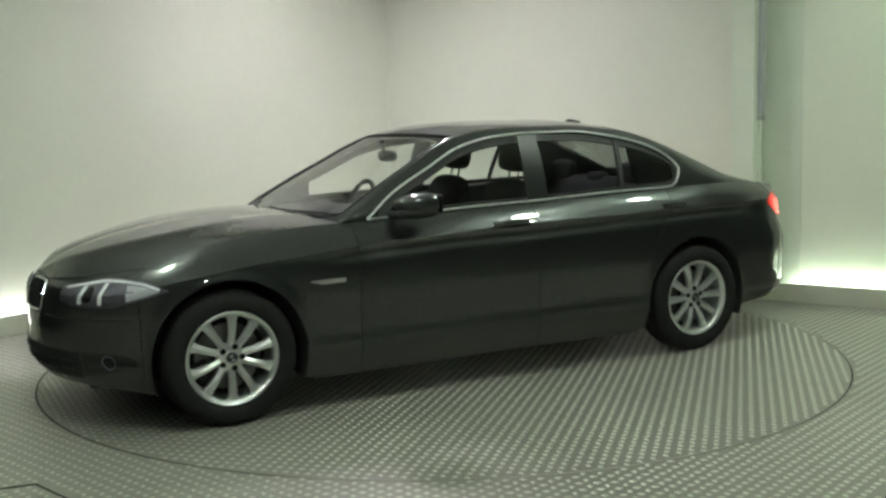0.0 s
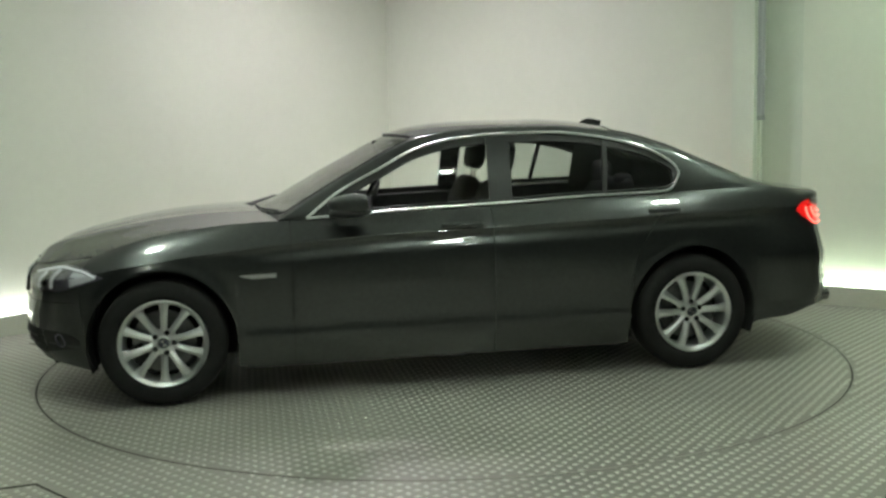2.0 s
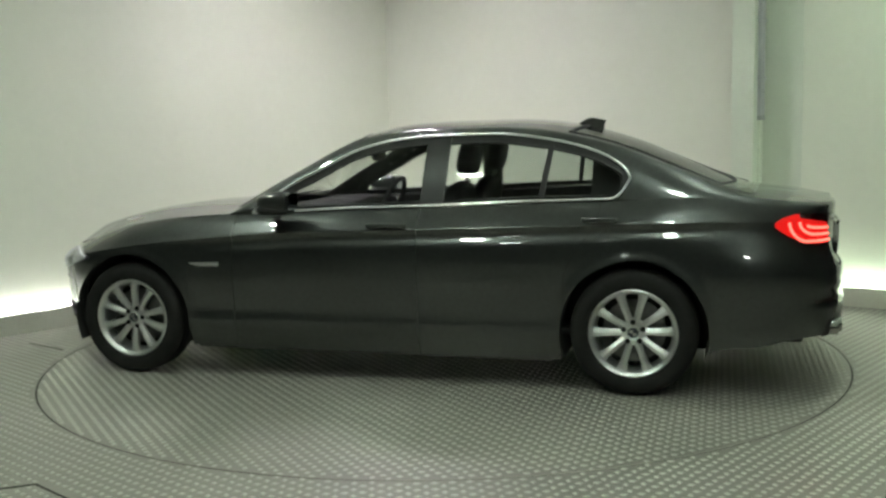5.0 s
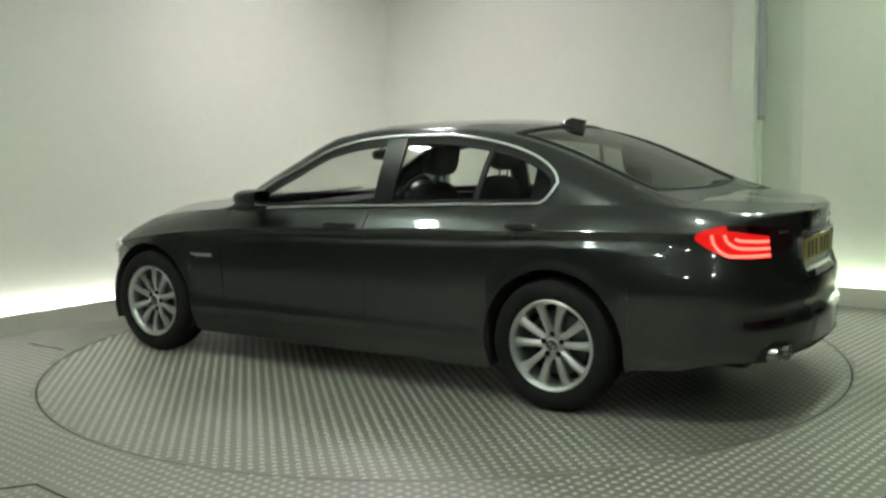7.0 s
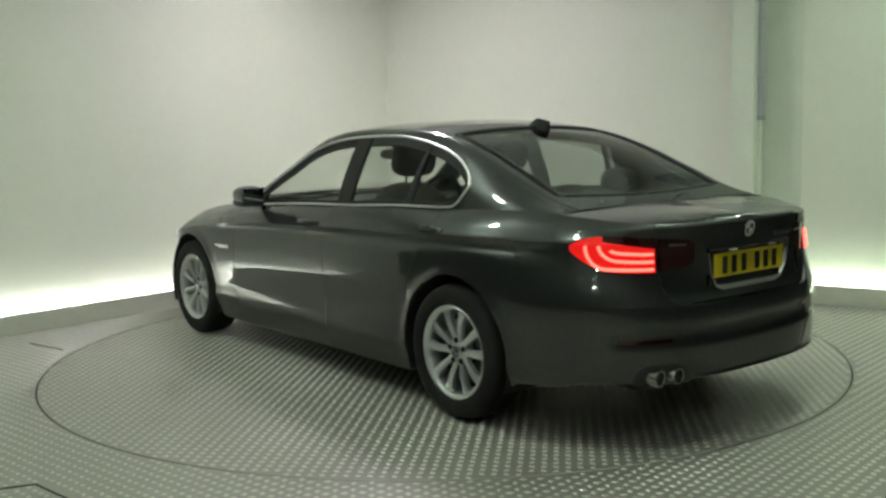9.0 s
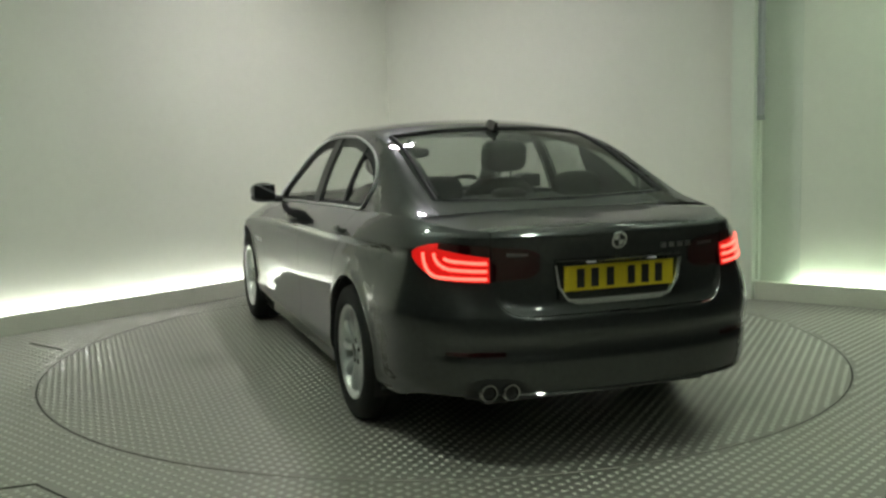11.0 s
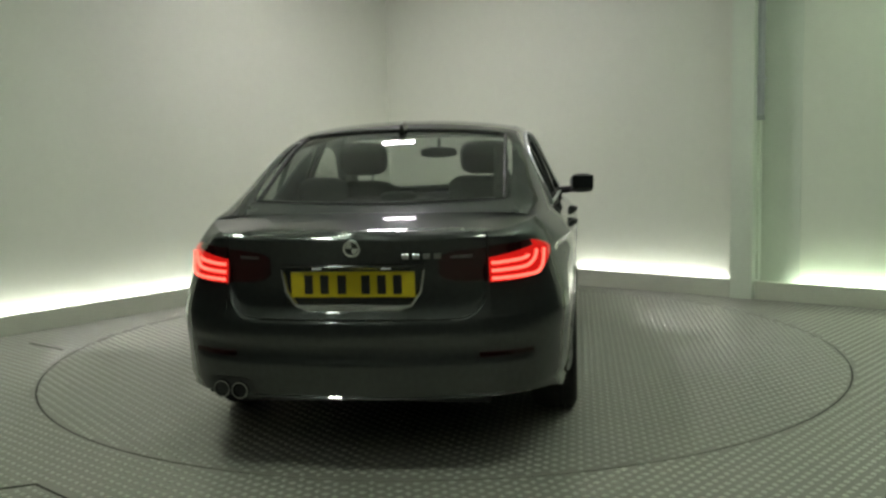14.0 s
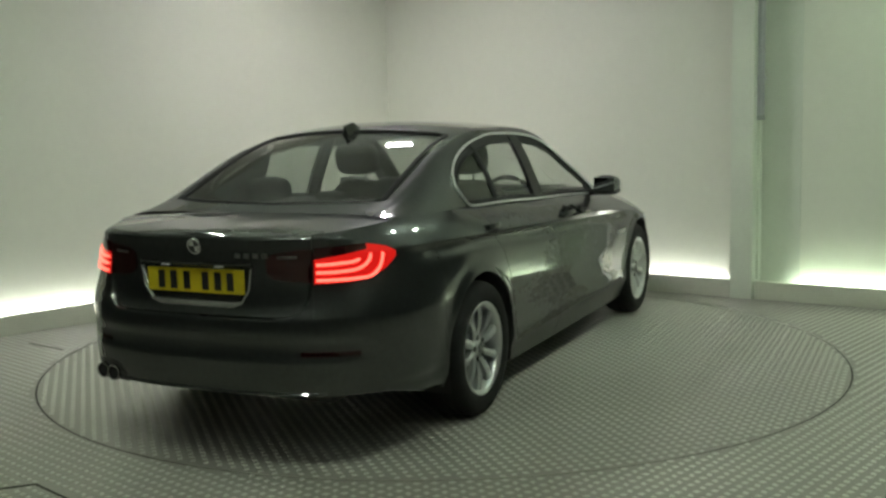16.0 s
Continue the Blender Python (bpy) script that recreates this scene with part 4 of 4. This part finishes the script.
part("plate_backing", box(XP + 0.001, -0.24, 0.705, XP + 0.03, 0.285, 0.858, 0.002), GLOSSBLACK, boot_lid)
part("lid_grip", tube([(XP - 0.020 + 0.02 * (y / 0.3) ** 2, y, 0.866) for y in np.linspace(-0.30, 0.30, 13)], 0.009, 8), GLOSSBLACK, boot_lid, "dark lid grip with small lamps", smooth=True)
for y in (0.145, -0.145):
    part("plate_lamp", box(XP - 0.030, y - 0.02, 0.855, XP - 0.012, y + 0.02, 0.862, 0.002), LAMPWHITE, boot_lid, "small plate lamp")


# round badge and chrome model script as plain bars
def disc_at(x, z, r0, r1, thick, mat, name, label=""):
    bm = lathe([(r0, 0.0), (r0, thick), (r1, thick), (r1 + 0.001, 0.0)] if r0 else [(0.0, thick), (r1, thick), (r1 + 0.001, 0)], 32)
    part(name, bm, mat, boot_lid, label, smooth=True, m=pose(x, 0, z, 0, -14, 0) @ pose(0, 0, 0, 0, 0, 90))


BADGE = skin(LENGTH, 0.940)
disc_at(BADGE.x, 0.940, 0.0, 0.029, 0.004, GLOSSBLACK, "badge_disc", "dark round badge")
disc_at(BADGE.x, 0.940, 0.028, 0.0365, 0.008, CHROME, "badge_ring", "chrome badge ring")
for q in (0, 1):
    bm = bmesh.new()
    vs = [bm.verts.new((0, 0, 0))] + [bm.verts.new((0.026 * math.cos(a), 0, 0.026 * math.sin(a))) for a in [math.pi * q + k * math.pi / 16 for k in range(9)]]
    bm.faces.new(vs)
    part("badge_quarter", bm, CHROME, boot_lid, "", m=pose(BADGE.x - 0.0055, 0, 0.940, 0, -14, 0) @ pose(0, 0, 0, 0, 0, 90))
for k in range(4):
    y = -0.225 - 0.045 * k
    c = skin(s_rear(-y), 0.903, 0.002, -1)
    part("model_badge", box(c.x - 0.003, c.y - 0.015, 0.892, c.x + 0.006, c.y + 0.015, 0.914, 0.002), CHROME, boot_lid, "small chrome model lettering bar")

# exhaust
PIPE = material("heat_dulled_chrome", (0.36, 0.36, 0.355), 0.24, metal=1.0, vary=0.15, scale=30, fine=200)
for y in (0.592, 0.504):
    ex = part("exhaust_pipe", lathe([(0.0265, 0.0), (0.0265, 0.154), (0.0300, 0.163), (0.0360, 0.163), (0.0380, 0.157), (0.0370, 0.0)], 32), PIPE, car, "dull chrome exhaust tail pipe", smooth=True, m=pose(-2.354 - 0.3 * (0.595 - y), y, 0.338, 0, 0, 90))
    # black disc near the mouth paints the dark of the pipe's inside
    part("exhaust_bore_shade", lathe([(0.0, 0.150), (0.0264, 0.150)], 20), INK, ex)
# black patch on the uncut bumper paints the recess's shade
part("exhaust_cutout_shade", patch(s_rear(0.680), s_rear(0.420), lambda f: 0.304, lambda f: 0.326 + 0.068 * (1 - abs(2 * f - 1) ** 4) ** 0.5, 0.002, 1, n=20), INK, rear_bumper, "flat black patch for the shaded exhaust cut-out", smooth=True)
part("bumper_lip", both(line_on_skin([(s_rear(0.62), 0.322), (s_rear(0.3), 0.321), (LENGTH, 0.321)], 0.008, 0.002, 1)), PAINT, rear_bumper, "rounded lower bumper lip", smooth=True)


# ---- door mirrors
def blob(cx, cy, cz, rx, ry, rz, e=2.6, nu=28, nv=16):
    """A rounded block."""
    bm = bmesh.new()
    f = lambda c: math.copysign(abs(c) ** (2 / e), c)
    rows = []
    for i in range(nv + 1):
        v = -math.pi / 2 + math.pi * i / nv
        rows.append([Vector((cx + rx * f(math.cos(v)) * f(math.cos(u)), cy + ry * f(math.cos(v)) * f(math.sin(u)), cz + rz * f(math.sin(v)))) for u in [k * math.tau / nu for k in range(nu + 1)]])
    grid_faces(bm, rows)
    bmesh.ops.remove_doubles(bm, verts=bm.verts, dist=0.0004)
    return bm


def door_mirror(side):
    bm = blob(0.49, 0.958, 1.034, 0.120, 0.082, 0.060, 2.7)
    for v in bm.verts:
        if v.co.x < 0.405:
            v.co.x = 0.405 + 0.15 * (v.co.x - 0.405)
        v.co.x -= 0.25 * (v.co.y - 0.93) * (1 if v.co.x > 0.42 else 0.3)
        k = (v.co.x - 0.40) / 0.2
        if k > 0:
            v.co.z = 1.04 + (v.co.z - 1.04) * (1 - 0.35 * min(k, 1) ** 2)
    mir = part("door_mirror", mirrored(bm, side), PAINT, car, "dark grey door mirror with black underside", smooth=True)
    bm = blob(0.49, 0.955, 0.990, 0.108, 0.080, 0.030, 2.6)
    part("mirror_base", mirrored(bm, side), BLACK, mir, "black mirror underside", smooth=True)
    part("mirror_arm", mirrored(tube([(0.57, 0.80, 0.972), (0.555, 0.86, 0.975), (0.53, 0.93, 0.990)], 0.024, 10, flat=1.0), side), BLACK, mir, "black mirror arm", smooth=True)
    part("mirror_glass", mirrored(box(0.378, 0.897, 0.990, 0.386, 1.036, 1.082, 0.003), side), MIRROR, mir, "mirror glass", smooth=False)


for side in (1, -1):
    door_mirror(side)


# ---- inside the cabin
def seat(x, y, z=0.0, wide=0.25, name="front_seat"):
    c = part(name, blob(x + 0.16, y, 0.52, 0.28, wide, 0.10, 3.2), LEATHER, car, "black leather seat", smooth=True)
    bm = blob(0, 0, 0.280, 0.075, wide, 0.320, 3.4)
    part("backrest", bm, LEATHER, c, "", smooth=True, m=pose(x - 0.12, y, 0.53, 0, -16, 0))
    bm = blob(0, 0, 0, 0.055, 0.145, 0.098, 3.6)
    part("headrest", bm, LEATHER, c, "", smooth=True, m=pose(x - 0.325, y, 1.245, 0, -12, 0))
    for d in (-0.05, 0.05):
        part("headrest_post", tube([(x - 0.305, y + d, 1.10), (x - 0.32, y + d, 1.20)], 0.007, 6), SATIN, c)


for y in (0.37, -0.37):
    seat(-0.17, y)
bench = part("rear_bench", blob(-1.02, 0, 0.55, 0.26, 0.66, 0.10, 4), LEATHER, car, "black leather rear bench", smooth=True)
part("backrest", blob(0, 0, 0.27, 0.07, 0.64, 0.28, 4), LEATHER, bench, "", smooth=True, m=pose(-1.24, 0, 0.55, 0, -20, 0))
for y in (0.40, -0.40):
    part("headrest", blob(-1.40, y, 1.10, 0.05, 0.135, 0.080, 3.0), LEATHER, bench, "", smooth=True)
part("headrest", blob(-1.40, 0, 1.06, 0.045, 0.10, 0.045, 2.8), LEATHER, bench, "", smooth=True)


def dash():
    bm = bmesh.new()
    rows = []
    for k in range(21):
        y = -0.74 + 1.48 * k / 20
        hump = 0.022 * math.exp(-(((y + 0.37) / 0.20) ** 2)) + 0.018 * math.exp(-((y / 0.16) ** 2))
        xb = screen_base(y) - 0.05
        rows.append([Vector((xb, y, 0.935)), Vector((0.62, y, 0.958 + hump)), Vector((0.47, y, 0.965 + hump)), Vector((0.40, y, 0.945 + hump)), Vector((0.38, y, 0.85)), Vector((0.46, y, 0.65)), Vector((0.50, y, 0.40))])
    grid_faces(bm, rows)
    return bm


part("dashboard", dash(), LEATHER, car, "black moulded dashboard", smooth=True, angle=60)
sw = part("steering_wheel", tube([Vector((0, 0.185 * math.cos(a), 0.185 * math.sin(a))) for a in [k * math.tau / 32 for k in range(32)]], 0.016, 8, closed=True), LEATHER, car, "black steering wheel", smooth=True, m=pose(0.245, -0.37, 0.925, 0, -24, 0))
part("wheel_boss", blob(0.012, 0, -0.01, 0.035, 0.075, 0.065, 2.6), LEATHER, sw, "", smooth=True)
for a in (10, 170, 270):
    part("wheel_spoke", tube([(0.01, 0.05 * math.cos(radians(a)), 0.05 * math.sin(radians(a))), (0, 0.18 * math.cos(radians(a)), 0.18 * math.sin(radians(a)))], 0.014, 6), SATIN, sw)
rm = part("rear_view_mirror", blob(0.20, 0, 1.262, 0.018, 0.125, 0.036, 3), BLACK, car, "black interior mirror", smooth=True)
part("mirror_stem", tube([(0.215, 0, 1.27), (0.235, 0, 1.355)], 0.012, 8), BLACK, rm)
part("headlining", sheet(lambda y: screen_head(y) - 0.01, lambda y: rear_head(y) + 0.01, 0.05, drop=0.032), LINING, car, "grey cloth headlining", smooth=True)
part("parcel_shelf", box(-1.93, -0.60, 0.985, -1.38, 0.60, 1.005, 0.006), BLACK, car, "black parcel shelf")
for side in (1, -1):
    bm = bmesh.new()
    rows = []
    for k in range(15):
        x = -1.24 - 0.54 * k / 14
        y = edge_y(x) - 0.150
        top = lid(x, y) - 0.050
        base = min(0.99, top - 0.01)
        rows.append([Vector((x, side * (y + (0.635 - y) * (1 - j / 6) ** 1.3), base + (top - base) * j / 6)) for j in range(7)] + [Vector((x, side * (y + 0.012), top)), Vector((x, side * 0.675, base))])
    grid_faces(bm, rows)
    part("rear_pillar_trim", bm, LEATHER, car, "black inner rear pillar trim", smooth=True)
part("cabin_floor", box(-1.45, -0.80, 0.30, 0.95, 0.80, 0.33), UNDER, car, "black cabin floor")
part("bulkhead", box(0.80, -0.78, 0.30, 0.83, 0.78, 0.93), UNDER, car, "black bulkhead")
for side in (1, -1):
    bm = bmesh.new()
    rows = []
    for k in range(31):
        x = 0.78 - (0.78 + 1.45) * k / 30
        w = skin(s_of_x(x), top_z(x), 0, side)
        rows.append([Vector((x, side * (abs(w.y) - 0.025), w.z - 0.004)), Vector((x, side * (abs(w.y) - 0.075), w.z - 0.012)), Vector((x, side * (abs(w.y) - 0.09), 0.80)), Vector((x, side * (abs(w.y) - 0.08), 0.35))])
    grid_faces(bm, rows)
    part("door_card", bm, LEATHER, car, "black inner door trim", smooth=True)
part("scuttle_panel", sheet(lambda y: screen_base(y) + 0.055, lambda y: screen_base(y) - 0.005, 0.03, n=3, drop=0.012), BLACK, car, "black scuttle panel under the windscreen", smooth=True)
for y0, y1 in ((0.62, 0.02), (0.02, -0.55)):
    pts = []
    for k in range(9):
        y = y0 + (y1 - y0) * k / 8
        x = screen_base(y) - 0.02 - 0.05 * (k / 8)
        pts.append((x, y, lid(x, y) + 0.005))
    part("wiper", tube(pts, 0.006, 6), BLACK, car, "black windscreen wiper", smooth=True)

# raised lugs of the tread plate
LATTICE_R = (TABLE_R - 0.022) ** 2
table_lugs = new("tread_relief", lug_mesh("tread_relief", lattice(lambda x, y: 0.25 ** 2 < x * x + y * y < LATTICE_R, -3.6, 3.6, -3.6, 3.6, turn=radians(45))))
table_lugs.parent = turntable
tagged(table_lugs, "lozenge lugs of the tread plate, paler than the plate", kind="stuff")


def off_joint(x, y):
    for (ax, ay), (bx, by) in JOINTS:
        dx, dy = bx - ax, by - ay
        f = min(max(((x - ax) * dx + (y - ay) * dy) / (dx * dx + dy * dy), 0), 1)
        if math.hypot(x - ax - f * dx, y - ay - f * dy) < 0.024:
            return False
    return True


def on_floor(x, y):
    p = Vector((x, y)) - CORNER
    return x * x + y * y > (TABLE_R + 0.016) ** 2 and p.dot(N_L) < -0.03 and p.dot(N_R) < -0.06 and off_joint(x, y)


near, rest = [], []
for place in lattice(on_floor, -7.5, 7.5, -7.5, 7.5, turn=radians(48)):
    (near if place[0] < -0.55 and -2.70 < place[1] < -1.70 and len(near) < 300 and place[0] ** 2 + place[1] ** 2 < 2.95 ** 2 else rest).append(place)
floor_lugs = new("tread_relief", lug_mesh("tread_relief", rest))
floor_lugs.parent = floor_sheet
tagged(floor_lugs, "lozenge lugs of the tread plate, paler than the plate", kind="stuff")
LUG_ONE = lug_mesh("lug", [(0, 0, 0)])
for x, y, a in near:
    one = new("lug", LUG_ONE)
    one.parent = floor_sheet
    one.matrix_basis = pose(x, y, 0, 0, 0, math.degrees(a))

OFFSET = Vector((0.190, 0.055))               # middle of the car's wheelbase from the turntable's axis
TURN = ((0, 208.22), (2, 190.70), (4, 173.35), (6.5, 150.30), (9, 127.98), (11.5, 105.33), (14, 82.30), (16, 64.19))


def motions():
    walk(turntable, [(t, pose(0, 0, 0, 0, 0, a)) for t, a in TURN])
    walk(car, [(t, pose(0, 0, 0, 0, 0, a) @ pose(OFFSET.x, OFFSET.y, 0.0025)) for t, a in TURN])


motions()
